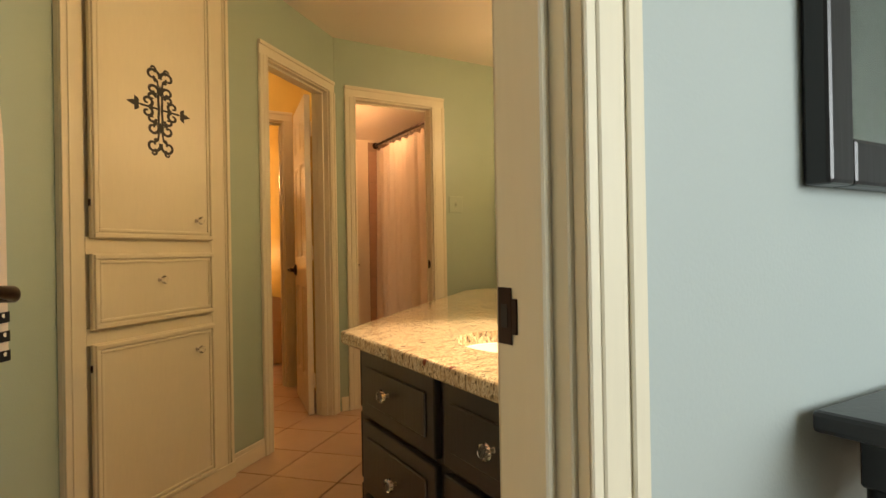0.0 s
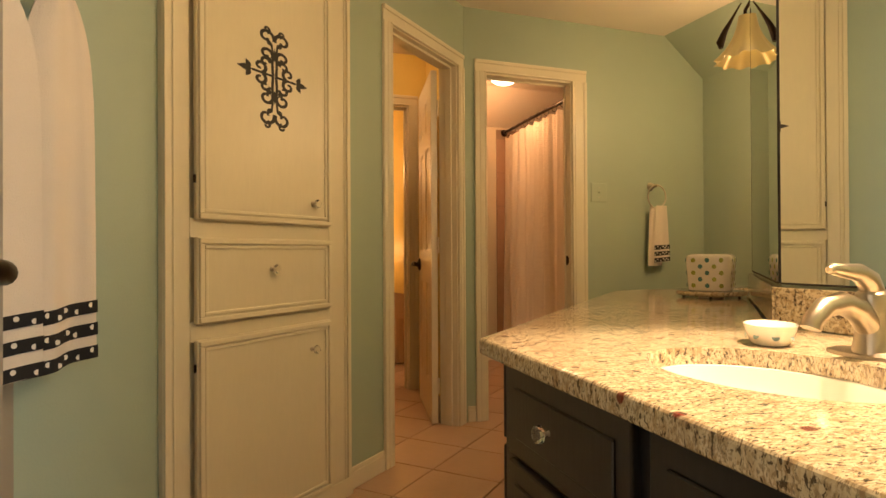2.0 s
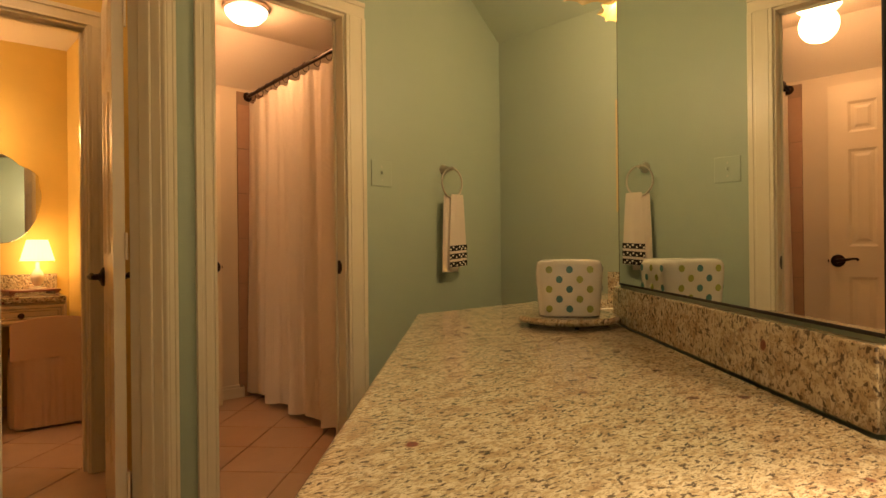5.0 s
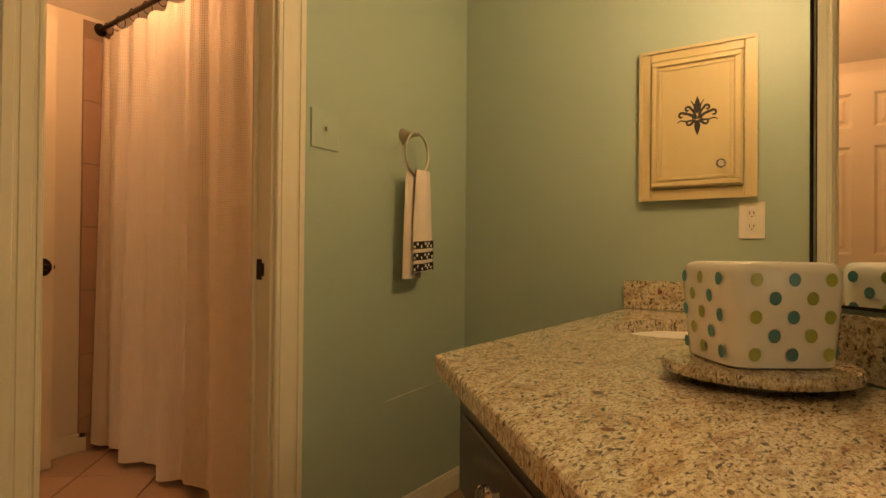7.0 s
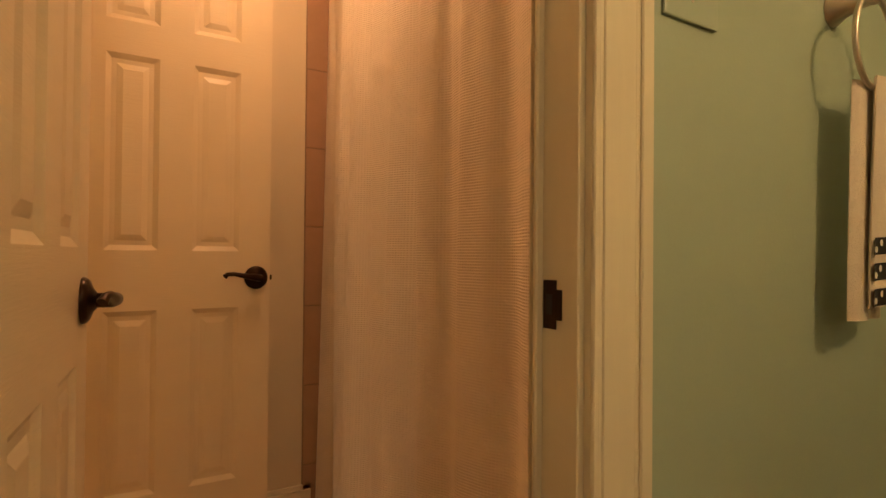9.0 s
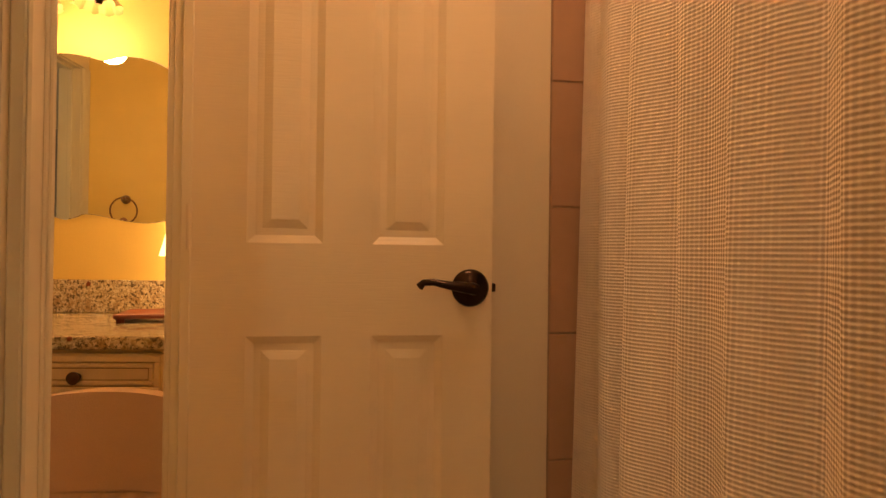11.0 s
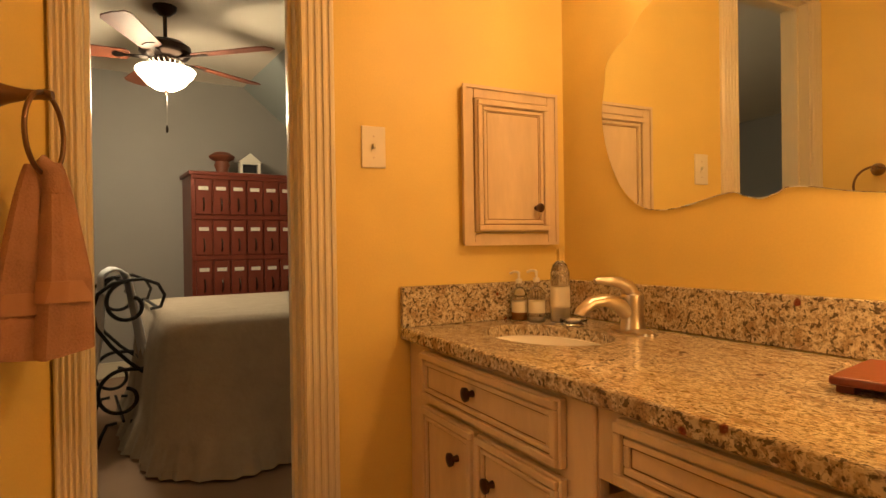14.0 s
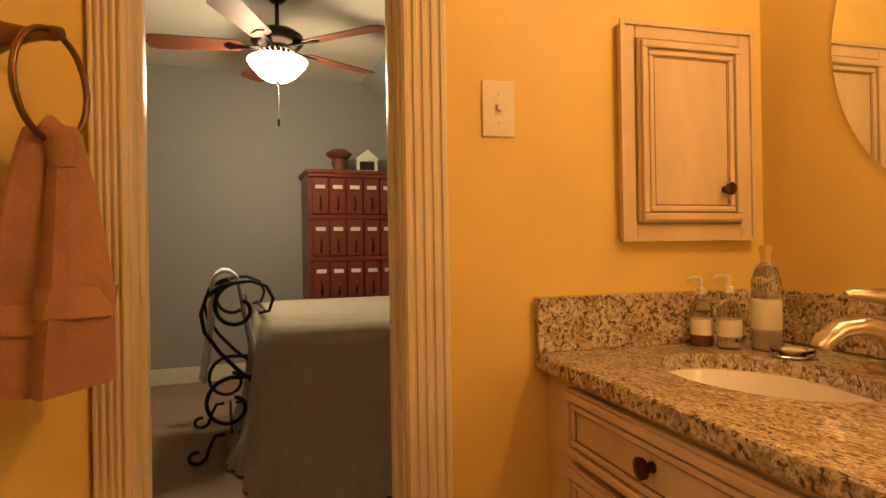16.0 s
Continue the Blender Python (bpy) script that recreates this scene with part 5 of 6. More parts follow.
def granite_tray(m):
    t = thing("turntable_tray", m, "round granite turntable tray on the counter", "tray")
    part("disc", lathe([(0.135, 0.008), (0.148, 0.013), (0.150, 0.020), (0.146, 0.028), (0.10, 0.029)], 56), GRANITE, t, smooth=True)
    part("base_ring", lathe([(0.055, 0.0), (0.055, 0.008)], 32), NICKEL, t, smooth=True)
    for k in range(4):
        a = math.pi / 4 + k * math.pi / 2
        part("foot", lathe([(0.006, 0.0), (0.006, 0.0085)], 12, at=(0.115 * math.cos(a), 0.115 * math.sin(a), 0)), SLOT, t)


granite_tray(pose(1.755, 2.245, CT + 0.0005) @ Matrix.Diagonal((0.92, 0.92, 1, 1)))
rounded_pot(pose(1.755, 2.245, CT + 0.0300, rz=36) @ Matrix.Diagonal((0.91, 0.91, 1.0, 1)))
dish = thing("soap_dish", pose(0.915, 1.225, CT + 0.0005, rz=50), "white oval china dish with blue dots", "dish")
bm = lathe([(0.045, 0.0), (0.052, 0.004), (0.066, 0.030), (0.070, 0.042), (0.066, 0.042), (0.058, 0.028), (0.044, 0.010), (0.01, 0.009)], 48)
for v in bm.verts:
    v.co.y *= 0.72
part("bowl", bm, CHINA, dish, smooth=True)
for k in range(8):
    a = 2 * math.pi * k / 8
    bm = bmesh.new()
    bmesh.ops.create_circle(bm, cap_ends=True, segments=16, radius=0.0075)
    ob = part("dot", bm, material("pale_blue_dot", (0.30, 0.45, 0.50, 1), 0.1) if k == 0 else bpy.data.materials["pale_blue_dot"], dish)
    ob.matrix_basis = Matrix.Translation((0.0618 * math.cos(a), 0.0618 * 0.72 * math.sin(a), 0.021)) @ Matrix.Rotation(math.atan2(math.sin(a) / 0.72, math.cos(a)) + math.pi / 2, 4, "Z") @ Matrix.Rotation(radians(62), 4, "X")


# ---- vanity lights ----
def ruffled_shade(bm_n=60, r0=0.028, r1=0.075, h=0.12):
    bm = bmesh.new()
    rings = []
    for j in range(12):
        f = j / 11
        r = r0 + (r1 - r0) * (0.25 * f + 0.75 * f ** 2.2)
        row = []
        for i in range(bm_n):
            a = 2 * math.pi * i / bm_n
            rr = r * (1 + 0.10 * f ** 3 * math.sin(10 * a))
            row.append(bm.verts.new((rr * math.cos(a), rr * math.sin(a), -h * f + 0.006 * f ** 3 * math.sin(10 * a + 1))))
        rings.append(row)
    for a, b in zip(rings, rings[1:]):
        for i in range(bm_n):
            bm.faces.new((a[i], a[(i + 1) % bm_n], b[(i + 1) % bm_n], b[i]))
    bmesh.ops.recalc_face_normals(bm, faces=bm.faces)
    return bm


def vanity_light(m, count, pitch, label, lit, drop=0.0, flare=0.075):
    t = thing("vanity_light", m, label, "wall lamp")
    w = pitch * (count - 1) / 2 + 0.09
    part("back_plate", boxes((-w, w, -0.022, -0.001, -0.035, 0.035), bevel=0.008, seg=2), BRONZE, t, smooth=True)
    for k in range(count):
        x = (k - (count - 1) / 2) * pitch
        g = new("lamp_arm")
        g.parent = t
        tagged(g, "curled bronze arm with a ruffled glass shade")
        pts = [(x, -0.02, 0.0), (x, -0.06, 0.03), (x, -0.11, 0.03), (x, -0.14, 0.0), (x, -0.14, -0.02)]
        part("arm", tube(pts, 0.008, 10), BRONZE, g, smooth=True)
        part("leaf_finial", tube([(x + 0.1 * flare, -0.15, 0.035), (x + 0.3 * flare, -0.17, -0.02), (x + 0.45 * flare, -0.20, -0.08), (x + 0.55 * flare, -0.215, -0.13), (x + 0.55 * flare, -0.21, -0.155)], [0.003, 0.006, 0.013, 0.019, 0.010], 10), BRONZE, g, smooth=True)
        bm = ruffled_shade(r1=flare, h=flare * 1.6)
        sh = part("shade", bm, SHADEGLASS, g, smooth=True)
        sh.matrix_basis = pose(x, -0.14, -0.015 - drop)
        sh.visible_shadow = False
        b = lathe([(0.006, 0.0), (0.022, -0.02), (0.027, -0.045), (0.018, -0.068), (0.003, -0.074)], 24, at=(x, -0.14, -0.03 - drop))
        bo = part("bulb", b, BULBGLOW if lit else CHINA, g, smooth=True)
        bo.visible_shadow = False
    return t


vanity_light(W1W @ pose(0.44, 0, 1.98), 3, 0.20, "bronze vanity light with ruffled amber glass shades", True)
vanity_light(W3W @ pose(EX - 2.29, 0, 2.055), 3, 0.26, "bronze vanity light with ruffled amber glass shades", True, 0.01, 0.125)
vanity_light(MW @ pose(0.68, 0, 1.93), 3, 0.20, "bronze vanity light with clear ruffled glass shades", True)
# made-up dome, out of view, that goes with the hall's fill light
hall = thing("ceiling_light", pose(0.70, 3.85, CEIL), "unseen round ceiling light added to brighten the hall", "ceiling light")
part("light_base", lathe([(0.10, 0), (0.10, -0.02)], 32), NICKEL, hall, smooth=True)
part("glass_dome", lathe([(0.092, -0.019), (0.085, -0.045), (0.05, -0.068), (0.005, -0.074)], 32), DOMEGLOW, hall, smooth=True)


# ---- things of the yellow bathroom ----
def bottle(m, r, h, neck, fill, label, mat_fill, pump=True):
    t = thing("bottle", m, label, "bottle")
    part("glass_body", lathe([(r * 0.9, 0.0), (r, 0.004), (r, h * 0.72), (r * 0.75, h * 0.84), (neck, h * 0.90), (neck, h)], 28), GLASS, t, smooth=True)
    part("contents", lathe([(r * 0.8, 0.003), (r * 0.88, 0.006), (r * 0.88, h * fill)], 24), mat_fill, t, smooth=True)
    if pump:
        part("pump_collar", lathe([(neck * 1.2, h), (neck * 1.2, h + 0.012), (0.004, h + 0.014), (0.004, h + 0.035)], 16), PLATEPLASTIC, t, smooth=True)
        part("pump_spout", tube([(0, 0, h + 0.034), (-0.015, -0.008, h + 0.036), (-0.028, -0.014, h + 0.030)], 0.004, 8), PLATEPLASTIC, t, smooth=True)
    else:
        part("stopper", lathe([(neck * 1.25, h), (neck * 1.35, h + 0.006), (neck * 1.1, h + 0.016)], 20), GLASS, t, smooth=True)
    part("paper_label", lathe([(r * 1.012, h * 0.22), (r * 1.012, h * 0.52)], 28), PLATEPLASTIC, t, "plain white paper label", smooth=True)


SALT = material("white_bath_salt", (0.78, 0.72, 0.62, 1), 0.9, bump=0.6, bump_scale=300, vary=0.05)
AMBERSOAP = material("amber_liquid_soap", (0.35, 0.16, 0.05, 1), 0.2, vary=0.05)
bottle(MW @ pose(0.055, -0.225, YCT), 0.024, 0.115, 0.008, 0.5, "amber glass pump bottle of soap", AMBERSOAP)
bottle(MW @ pose(0.105, -0.195, YCT), 0.025, 0.120, 0.008, 0.12, "clear glass pump bottle of white lotion", SALT)
bottle(MW @ pose(0.150, -0.140, YCT), 0.029, 0.205, 0.010, 0.50, "tall glass bottle of white bath salt", SALT, pump=False)
bar = thing("soap_dish", MW @ pose(0.235, -0.16, YCT), "small clear glass soap dish", "dish")
part("bowl", lathe([(0.030, 0.0), (0.038, 0.004), (0.040, 0.018), (0.036, 0.018), (0.030, 0.006)], 28), GLASS, bar, smooth=True)
part("soap_bar", lathe([(0.02, 0.006), (0.024, 0.012), (0.018, 0.017)], 20), SALT, bar, smooth=True)
board = thing("wooden_tray", MW @ pose(1.155, -0.20, YCT, rz=12), "dark wooden tray at the counter's end", "tray")
part("tray_board", boxes((-0.14, 0.14, -0.10, 0.10, 0.012, 0.026), bevel=0.004, seg=2), CHERRY, board)
for x in (-0.12, 0.12):
    part("foot", boxes((x - 0.012, x + 0.012, -0.09, 0.09, 0.0, 0.0115)), CHERRY, board)


def table_lamp(m):
    t = thing("table_lamp", m, "small glass table lamp with a lit cream shade", "lamp")
    part("base", lathe([(0.045, 0.0), (0.044, 0.008), (0.016, 0.014), (0.028, 0.03), (0.036, 0.055), (0.028, 0.085), (0.012, 0.105), (0.010, 0.14)], 28), CHINA, t, smooth=True)
    bm = bmesh.new()
    rows = [[bm.verts.new((r * (1 + 0.02 * math.sin(24 * a)) * math.cos(a), r * (1 + 0.02 * math.sin(24 * a)) * math.sin(a), z)) for a in (2 * math.pi * i / 96 for i in range(96))] for r, z in ((0.085, 0.145), (0.052, 0.255))]
    for i in range(96):
        bm.faces.new((rows[0][i], rows[0][(i + 1) % 96], rows[1][(i + 1) % 96], rows[1][i]))
    sh = part("shade", bm, LAMPSHADE, t, smooth=True)
    sh.visible_shadow = False


table_lamp(MW @ pose(1.195, -0.125, YCT + 0.026) @ Matrix.Diagonal((1.12, 1.12, 1.25, 1)))


def vanity_chair(m):
    t = thing("vanity_chair", m, "tan slip-covered vanity chair with a pleated skirt", "chair")
    bm = bmesh.new()
    prof = []
    for i in range(25):
        u = i / 24
        x = -0.21 + 0.42 * u
        top = 0.60 + 0.035 * math.sin(u * math.pi) ** 0.6
        prof.append((x, top))
    front = [[bm.verts.new((x, -0.03 + 0.025 * math.cos((x / 0.21) * 1.4), z)) for x, z in ((x, z0 + (top - z0) * k / 6) for k in range(7))] for x, top in prof for z0 in (0.40,)]
    back = [[bm.verts.new((v.co.x * 1.02, v.co.y - 0.05, v.co.z + 0.002)) for v in col] for col in front]
    for grid in (front, back):
        for a, b in zip(grid, grid[1:]):
            for k in range(6):
                bm.faces.new((a[k], b[k], b[k + 1], a[k + 1]))
    for i in range(24):
        bm.faces.new((front[i][6], front[i + 1][6], back[i + 1][6], back[i][6]))
        bm.faces.new((front[i][0], front[i + 1][0], back[i + 1][0], back[i][0]))
    for k in range(6):
        for i in (0, 24):
            bm.faces.new((front[i][k], front[i][k + 1], back[i][k + 1], back[i][k]))
    bmesh.ops.recalc_face_normals(bm, faces=bm.faces)
    part("backrest", bm, SKIRTCLOTH, t, smooth=True)
    part("seat", boxes((-0.21, 0.21, -0.05, 0.36, 0.36, 0.44), bevel=0.025, seg=3), SKIRTCLOTH, t, smooth=True)
    bm = bmesh.new()
    per = []
    for i in range(200):
        f = i / 200
        a = 2 * math.pi * f
        k = (abs(math.cos(a)) ** 6 + abs(math.sin(a)) ** 6) ** (-1 / 6)
        per.append((0.215 * k * math.cos(a), 0.155 + 0.215 * k * math.sin(a), f))
    rows = []
    for z, g in ((0.40, 0.0), (0.25, 0.6), (0.015, 1.0)):
        rows.append([bm.verts.new((x * (1 + 0.03 * g * math.sin(f * 2 * math.pi * 34)), 0.155 + (y - 0.155) * (1 + 0.03 * g * math.sin(f * 2 * math.pi * 34)), z)) for x, y, f in per])
    for a, b in zip(rows, rows[1:]):
        for i in range(200):
            bm.faces.new((a[i], a[(i + 1) % 200], b[(i + 1) % 200], b[i]))
    part("skirt", bm, SKIRTCLOTH, t, smooth=True)
    for x in (-0.17, 0.17):
        for y in (0.0, 0.31):
            part("leg", boxes((x - 0.015, x + 0.015, y - 0.015, y + 0.015, 0, 0.36)), GLAZEDWOOD, t)


vanity_chair(MW @ pose(1.24, -0.70, 0))


# ---- second bedroom ----
def apothecary_chest(m):
    """A tall cherry chest of small drawers, six across; front at y = 0, back to +y."""
    t = thing("drawer_chest", m, "tall red cherry chest of many small drawers with label holders", "chest of drawers")
    w, h, d = 0.81, 1.575, 0.40
    part("case", boxes((0, w, 0.012, d, 0.05, h - 0.03)), CHERRY, t)
    part("top", boxes((-0.02, w + 0.02, -0.015, d, h - 0.03, h), bevel=0.006, seg=2), CHERRY, t)
    part("plinth", boxes((-0.01, w + 0.01, -0.005, d, 0, 0.05), bevel=0.004), CHERRY, t)
    cols, rows = 6, 4
    pw, ph = (w - 0.04) / cols, 0.311
    for r in range(rows):
        z1 = h - 0.050 - r * ph
        part("shelf_rail", boxes((0.0, w, -0.006, 0.0115, z1 - 0.006, z1 + 0.026), bevel=0.002), CHERRY, t)
        for c in range(cols):
            x = 0.02 + c * pw
            g = new("drawer")
            g.parent = t
            part("drawer_front", boxes((x + 0.006, x + pw - 0.006, -0.010, 0.0115, z1 - ph + 0.032, z1 - 0.012), bevel=0.003), CHERRY, g)
            part("label_holder", boxes((x + pw * 0.22, x + pw * 0.78, -0.013, -0.0102, z1 - 0.094, z1 - 0.066), bevel=0.001), PLATEPLASTIC, g, "cream paper label in a holder")
            xc = x + pw / 2
            part("pull", tube([(xc, -0.010, z1 - 0.155), (xc, -0.028, z1 - 0.175), (xc, -0.030, z1 - 0.225), (xc, -0.010, z1 - 0.25)], 0.006, 8), BRONZE, g, smooth=True)


def bed(m):
    """A high bed whose quilt falls to the floor with a ruffled hem. Local origin: the corner nearest the door; x runs to the head."""
    t = thing("bed", m, "high bed made up with a sage grey quilt", "bed")
    L, W, H = 1.95, 1.45, 0.675
    part("mattress", boxes((0.06, L, 0.06, W - 0.06, 0.30, H - 0.03), bevel=0.05, seg=3), TOWEL, t, smooth=True)
    part("bed_frame", boxes((0.08, L, 0.08, W - 0.08, 0.10, 0.30)), CHERRY, t)
    for x in (0.12, L - 0.08):
        for y in (0.12, W - 0.12):
            part("leg", boxes((x - 0.03, x + 0.03, y - 0.03, y + 0.03, 0, 0.10)), CHERRY, t)
    q = thing("quilt", m, "sage grey quilt with a ruffled hem falling to the floor", "bedspread")
    bm = bmesh.new()
    n = 260
    per = []
    for i in range(n + 1):
        s = i / n
        # three sides: the back side, the foot, the near side
        total = 2 * L + W
        a = s * total
        r = 0.22
        if a < L:
            p, nrm = (L - a, W), (0, 1)
        elif a < L + W:
            p, nrm = (0, W - (a - L)), (-1, 0)
        else:
            p, nrm = (a - L - W, 0), (0, -1)
        # soften the corners
        cx = min(max(p[0], r), L)
        cy = min(max(p[1], r), W - r)
        dx, dy = p[0] - cx, p[1] - cy
        if dx and dy:
            dd = math.hypot(dx, dy)
            p = (cx + dx / dd * r, cy + dy / dd * r)
            nrm = (dx / dd, dy / dd)
        per.append((p, nrm, a))
    prof = [(-0.09, H), (-0.04, H - 0.006), (-0.01, H - 0.03), (0.005, H - 0.08), (0.02, 0.50), (0.05, 0.26), (0.065, 0.165), (0.072, 0.15), (0.075, 0.135), (0.10, 0.07), (0.12, 0.012)]
    rows = []
    for k, (o, z) in enumerate(prof):
        f = max(0, k - 3) / 7
        row = []
        for (p, nrm, a) in per:
            wob = 0.030 * f * math.sin(a * 7.0 + 1.0) + 0.015 * f * math.sin(a * 17 + 2)
            if k >= 8:
                wob += 0.014 * (k - 7) / 3 * math.sin(a * 75)
            row.append(bm.verts.new((p[0] + nrm[0] * (o + wob), p[1] + nrm[1] * (o + wob), z)))
        rows.append(row)
    for a, b in zip(rows, rows[1:]):
        for i in range(n):
            bm.faces.new((a[i], a[i + 1], b[i + 1], b[i]))
    bm.faces.new(rows[0])
    bmesh.ops.recalc_face_normals(bm, faces=bm.faces)
    part("quilt_cloth", bm, QUILT, q, smooth=True)
    p = thing("pillow", m @ pose(1.72, 0.45, H + 0.075, rz=4), "cream bed pillow on the quilt", "pillow")
    bm = bmesh.new()
    bmesh.ops.create_uvsphere(bm, u_segments=32, v_segments=16, radius=1)
    for v in bm.verts:
        c = v.co
        c.x = math.copysign(abs(c.x) ** 0.6, c.x) * 0.20
        c.y = math.copysign(abs(c.y) ** 0.6, c.y) * 0.33
        c.z *= 0.075
    part("pillow_case", bm, TOWEL, p, smooth=True)


def quilt_rack(m):
    """Scrolled wrought-iron ends joined by bars; ends in the local xz plane, bars along y."""
    t = thing("quilt_rack", m, "black wrought-iron scroll quilt rack", "rack")

    def curve(pts, r=0.009):
        return [(x, 0, z) for x, z in pts]
    for y in (0.0, 0.62):
        g = new("rack_end")
        g.parent = t
        g.matrix_basis = pose(0, y, 0)
        # upper scroll sweeps over, down and inward; lower one mirrors it
        up = spiral(0.055, 0.74, 0.040, 0.125, 420, 90, 34) + [(-0.02, 0.85), (-0.085, 0.80), (-0.11, 0.72), (-0.095, 0.63), (-0.03, 0.53), (0.05, 0.44), (0.13, 0.37)]
        lo = [(0.13, 0.37), (0.16, 0.33)] + spiral(0.02, 0.27, 0.135, 0.035, 40, 330, 34)
        part("upper_scroll", tube(curve(up), 0.010, 8), IRON, g, smooth=True)
        part("lower_scroll", tube(curve([(0.13, 0.40), (0.02, 0.405)] + spiral(0.02, 0.27, 0.135, 0.04, 90, 430, 34)), 0.010, 8), IRON, g, smooth=True)
        for sx in (-1, 1):
            foot = [(0.02 + sx * 0.03, 0.135), (0.02 + sx * 0.075, 0.13), (0.02 + sx * 0.10, 0.08), (0.02 + sx * 0.12, 0.02)] + [(0.02 + sx * (0.155 - 0.035 * math.cos(a)), 0.035 - 0.028 * math.sin(a)) for a in (k * 0.5 for k in range(1, 11))]
            part("foot_scroll", tube(curve(foot), 0.009, 8), IRON, g, smooth=True)
        part("top_scroll", tube(curve([(0.055, 0.865), (0.12, 0.87), (0.19, 0.84), (0.22, 0.78), (0.20, 0.72), (0.15, 0.71)]), 0.009, 8), IRON, g, smooth=True)
    for x, z in ((0.02, 0.86), (0.18, 0.72), (0.13, 0.39), (0.02, 0.14)):
        part("cross_bar", tube([(x, 0, z), (x, 0.62, z)], 0.008, 8), IRON, t, smooth=True)
    b = thing("blanket", m @ pose(0.0, 0.03, 0.02), "pale blue and cream blanket hung over the iron rack", "blanket")
    bm = bmesh.new()
    rows = []
    for j in range(40):
        f = j / 39
        ang = min(1, f * 2.2)
        if f < 0.55:
            g = f / 0.55
            x, z = -0.055 - 0.05 * (1 - g) ** 2, 0.36 + 0.50 * g
        elif f < 0.65:
            g = (f - 0.55) / 0.10
            x, z = -0.055 + 0.11 * g, 0.86 + 0.035 * math.sin(g * math.pi)
        else:
            g = (f - 0.65) / 0.35
            x, z = 0.055 + 0.11 * g, 0.86 - 0.62 * g
        rows.append([bm.verts.new((x + 0.012 * math.sin(i * 0.9) * min(1, abs(f - 0.6) * 3), 0.48 * i / 24, z)) for i in range(25)])
    for a, c in zip(rows, rows[1:]):
        for i in range(24):
            bm.faces.new((a[i], a[i + 1], c[i + 1], c[i]))
    ob = part("blanket_cloth", bm, material("pale_blanket", (0.74, 0.77, 0.82, 1), 0.95, bump=0.8, bump_scale=120, vary=0.08), b, smooth=True)
    mod = ob.modifiers.new("thick", "SOLIDIFY")
    mod.thickness = 0.014


def ceiling_fan(m):
    t = thing("ceiling_fan", m, "bronze ceiling fan with walnut blades and a lit glass bowl", "ceiling fan")
    part("canopy", lathe([(0.065, 0.06), (0.062, 0.04), (0.03, 0.01), (0.013, 0.005)], 32), BRONZE, t, smooth=True)
    part("downrod", lathe([(0.011, 0.01), (0.011, -0.14)], 16), BRONZE, t, smooth=True)
    part("motor", lathe([(0.03, -0.13), (0.10, -0.145), (0.135, -0.17), (0.14, -0.205), (0.12, -0.23), (0.07, -0.245)], 40), BRONZE, t, smooth=True)
    for k in range(20):
        a = 2 * math.pi * k / 20
        part("vent_scroll", tube([(0.072 * math.cos(a), 0.072 * math.sin(a), -0.245), (0.098 * math.cos(a + 0.1), 0.098 * math.sin(a + 0.1), -0.262), (0.070 * math.cos(a + 0.2), 0.070 * math.sin(a + 0.2), -0.285)], 0.004, 6), NICKEL, t, smooth=True)
    part("light_collar", lathe([(0.065, -0.243), (0.06, -0.29), (0.075, -0.30)], 32), BRONZE, t, smooth=True)
    part("glass_bowl", lathe([(0.155, -0.300), (0.160, -0.308), (0.145, -0.335), (0.125, -0.355), (0.10, -0.385), (0.06, -0.41), (0.01, -0.418)], 44), BOWLGLOW, t, smooth=True)
    part("finial", lathe([(0.012, -0.416), (0.010, -0.43), (0.003, -0.44)], 16), BRONZE, t, smooth=True)
    part("pull_chain", tube([(0.02, 0, -0.43), (0.02, 0, -0.62)], 0.0015, 6), NICKEL, t)
    part("chain_fob", lathe([(0.003, -0.62), (0.008, -0.64), (0.006, -0.66), (0.002, -0.665)], 12, at=(0.02, 0, 0)), BRONZE, t, smooth=True)
    for k in range(5):
        g = new("blade")
        g.parent = t
        g.matrix_basis = pose(0, 0, -0.235, rz=45 + 72 * k) @ pose(0, 0, 0, rx=11)
        tagged(g, "walnut fan blade on a bronze bracket")
        outline = [(0.20, -0.055), (0.62, -0.072), (0.655, -0.055), (0.665, 0.0), (0.655, 0.055), (0.62, 0.072), (0.20, 0.055), (0.18, 0.03), (0.18, -0.03)]
        part("blade_board", prism(outline, 0.0, 0.007, 0.002, 1), FANWOOD, g)
        part("bracket", prism([(0.09, -0.018), (0.20, -0.012), (0.25, -0.035), (0.27, 0.0), (0.25, 0.035), (0.20, 0.012), (0.09, 0.018)], -0.005, -0.0005), BRONZE, g)


apothecary_chest(pose(-3.36, 5.535, 0, rz=90))
bed(pose(-1.34, 5.10, 0, rz=90))
quilt_rack(pose(-1.92, 4.95, 0, rz=90) @ Matrix.Diagonal((0.97, 0.97, 0.96, 1)))
ceiling_fan(pose(-2.30, 5.235, 2.31))
bird = thing("figurine", pose(-3.50, 5.79, 1.575), "small carved mushroom-shaped ornament on the chest", "ornament")
part("carved_body", lathe([(0.05, 0.0), (0.045, 0.03), (0.06, 0.07), (0.05, 0.10), (0.09, 0.12), (0.10, 0.14), (0.06, 0.17), (0.01, 0.18)], 20), FANWOOD, bird, smooth=True)
house = thing("house_ornament", pose(-3.48, 6.00, 1.575, rz=90), "small cream house-shaped picture frame on the chest", "ornament")
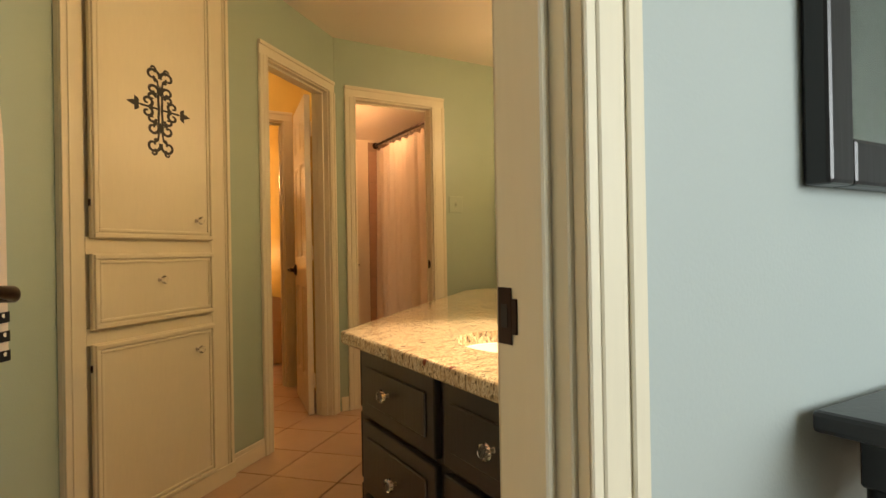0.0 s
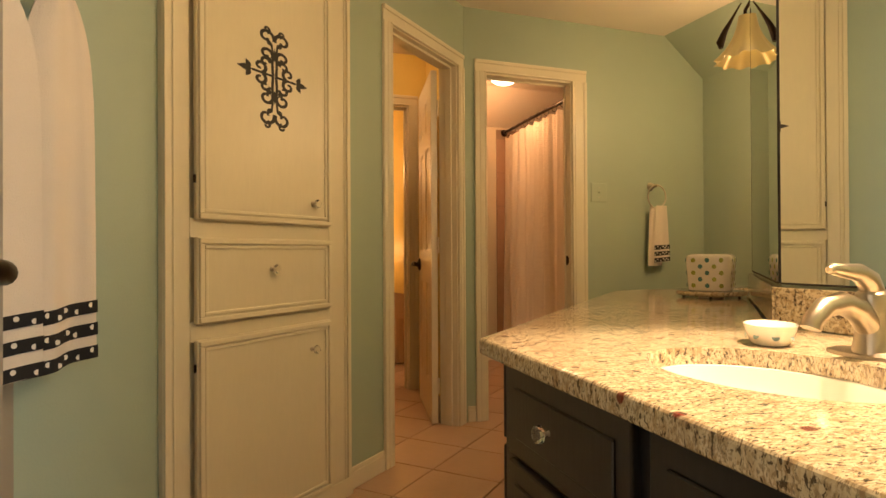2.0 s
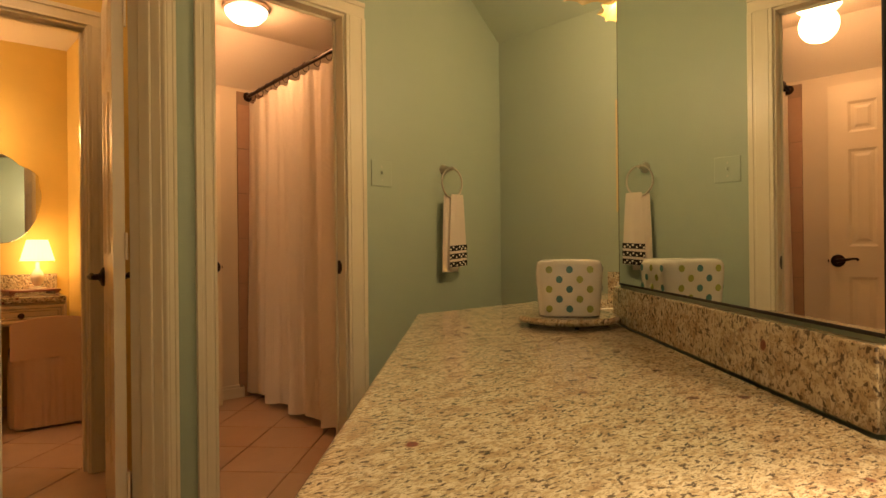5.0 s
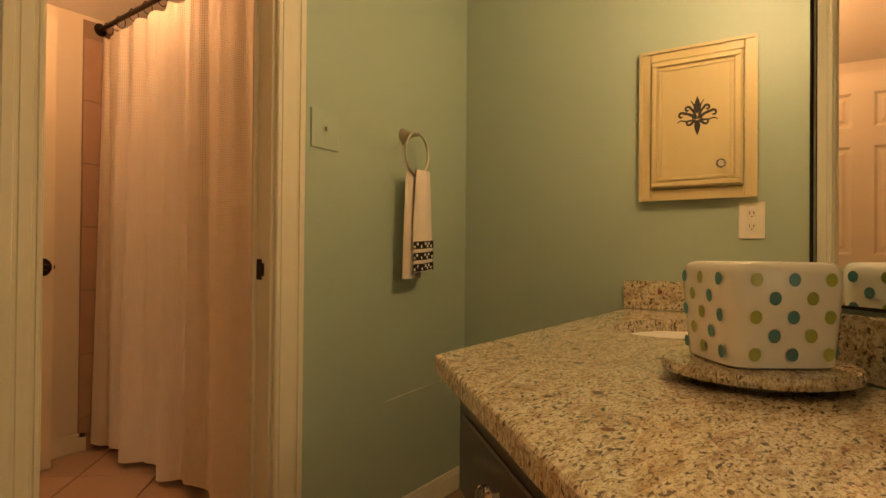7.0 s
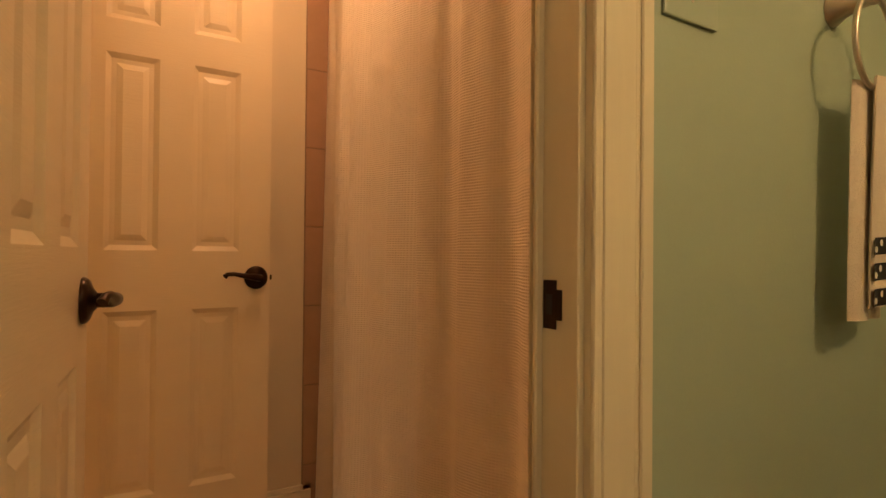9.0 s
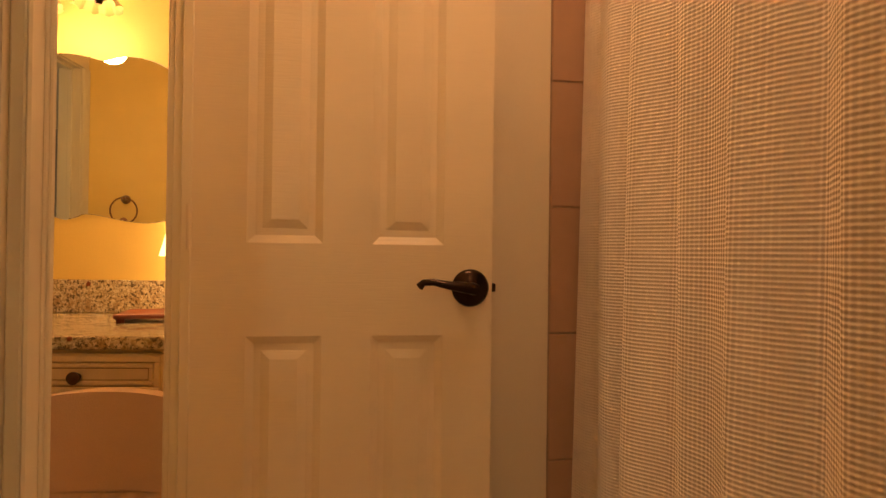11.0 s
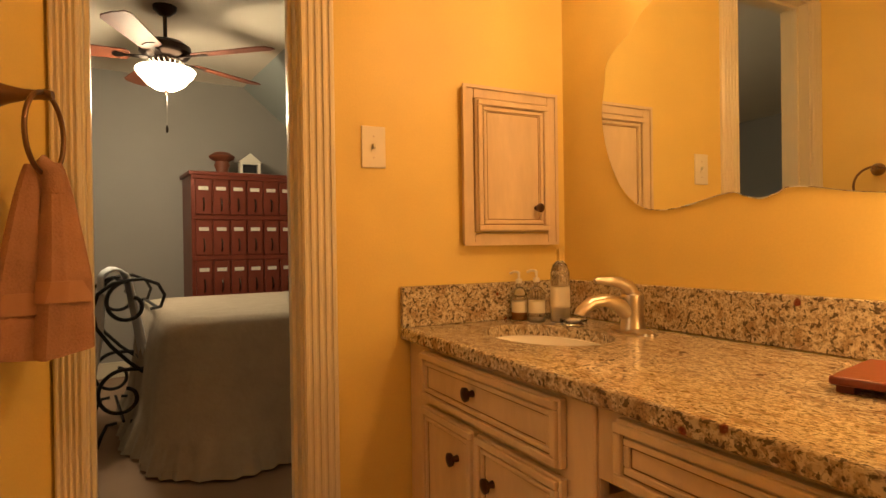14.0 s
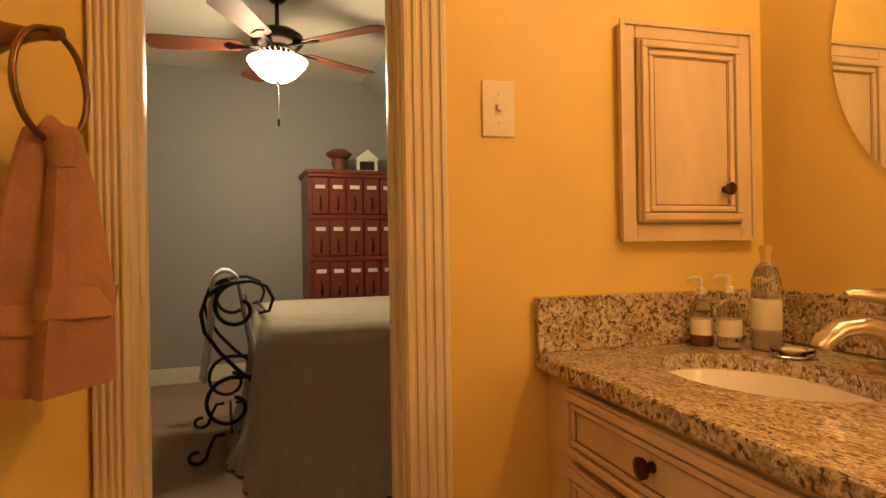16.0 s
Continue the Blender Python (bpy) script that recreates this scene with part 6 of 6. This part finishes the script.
part("house_frame", boxes((-0.08, -0.06, -0.03, 0.03, 0, 0.10), (0.06, 0.08, -0.03, 0.03, 0, 0.10), (-0.06, 0.06, -0.03, 0.03, 0, 0.015), (-0.06, 0.06, -0.03, 0.03, 0.085, 0.10)), PLATEPLASTIC, house)
bm = bmesh.new()
for y in (-0.035, 0.035):
    for x, z in ((-0.095, 0.10), (0.095, 0.10), (0.0, 0.175)):
        bm.verts.new((x, y, z))
v = list(bm.verts)
for f in ((0, 1, 2), (3, 5, 4), (0, 3, 4, 1), (1, 4, 5, 2), (2, 5, 3, 0)):
    bm.faces.new([v[i] for i in f])
bmesh.ops.recalc_face_normals(bm, faces=bm.faces)
part("roof", bm, PLATEPLASTIC, house)
part("dark_opening", boxes((-0.058, 0.058, 0.0, 0.004, 0.016, 0.084)), SLOT, house)


# ---- first bedroom ----
pic = thing("framed_picture", pose(0.62, EB, 0), "dark framed picture on the blue wall", "picture")
x0, x1, z0, z1, w = -0.112, 0.66, 1.088, 1.85, 0.06
for r in ((x0, x0 + w, z0, z1), (x1 - w, x1, z0, z1), (x0 + w, x1 - w, z0, z0 + w), (x0 + w, x1 - w, z1 - w, z1)):
    part("frame_side", boxes((r[0], r[1], -0.035, -0.001, r[2], r[3]), bevel=0.006, seg=2), BLACKWOOD, pic)
part("print", boxes((x0 + w, x1 - w, -0.012, -0.008, z0 + w, z1 - w)), material("dark_green_print", (0.10, 0.13, 0.11, 1), 0.4, vary=0.5, vary_scale=4), pic)
part("picture_glass", boxes((x0 + w, x1 - w, -0.019, -0.017, z0 + w, z1 - w)), GLASS, pic)
table = thing("console_table", pose(0.55, EB, 0) @ Matrix.Diagonal((1, 1, 1.09, 1)), "black painted console table with turned legs against the blue wall", "table")
part("tabletop", boxes((-0.06, 0.80, -0.36, -0.015, 0.725, 0.75), bevel=0.006, seg=2), BLACKWOOD, table)
part("apron", boxes((0.0, 0.76, -0.33, -0.04, 0.66, 0.7245), bevel=0.003), BLACKWOOD, table)
for x in (0.03, 0.73):
    for y in (-0.305, -0.065):
        part("leg", lathe([(0.022, 0.0), (0.026, 0.05), (0.016, 0.12), (0.024, 0.30), (0.018, 0.45), (0.028, 0.52), (0.018, 0.58), (0.028, 0.62), (0.028, 0.6595)], 20, at=(x, y, 0)), BLACKWOOD, table, smooth=True)

floor_tiles()
wall_tiles()
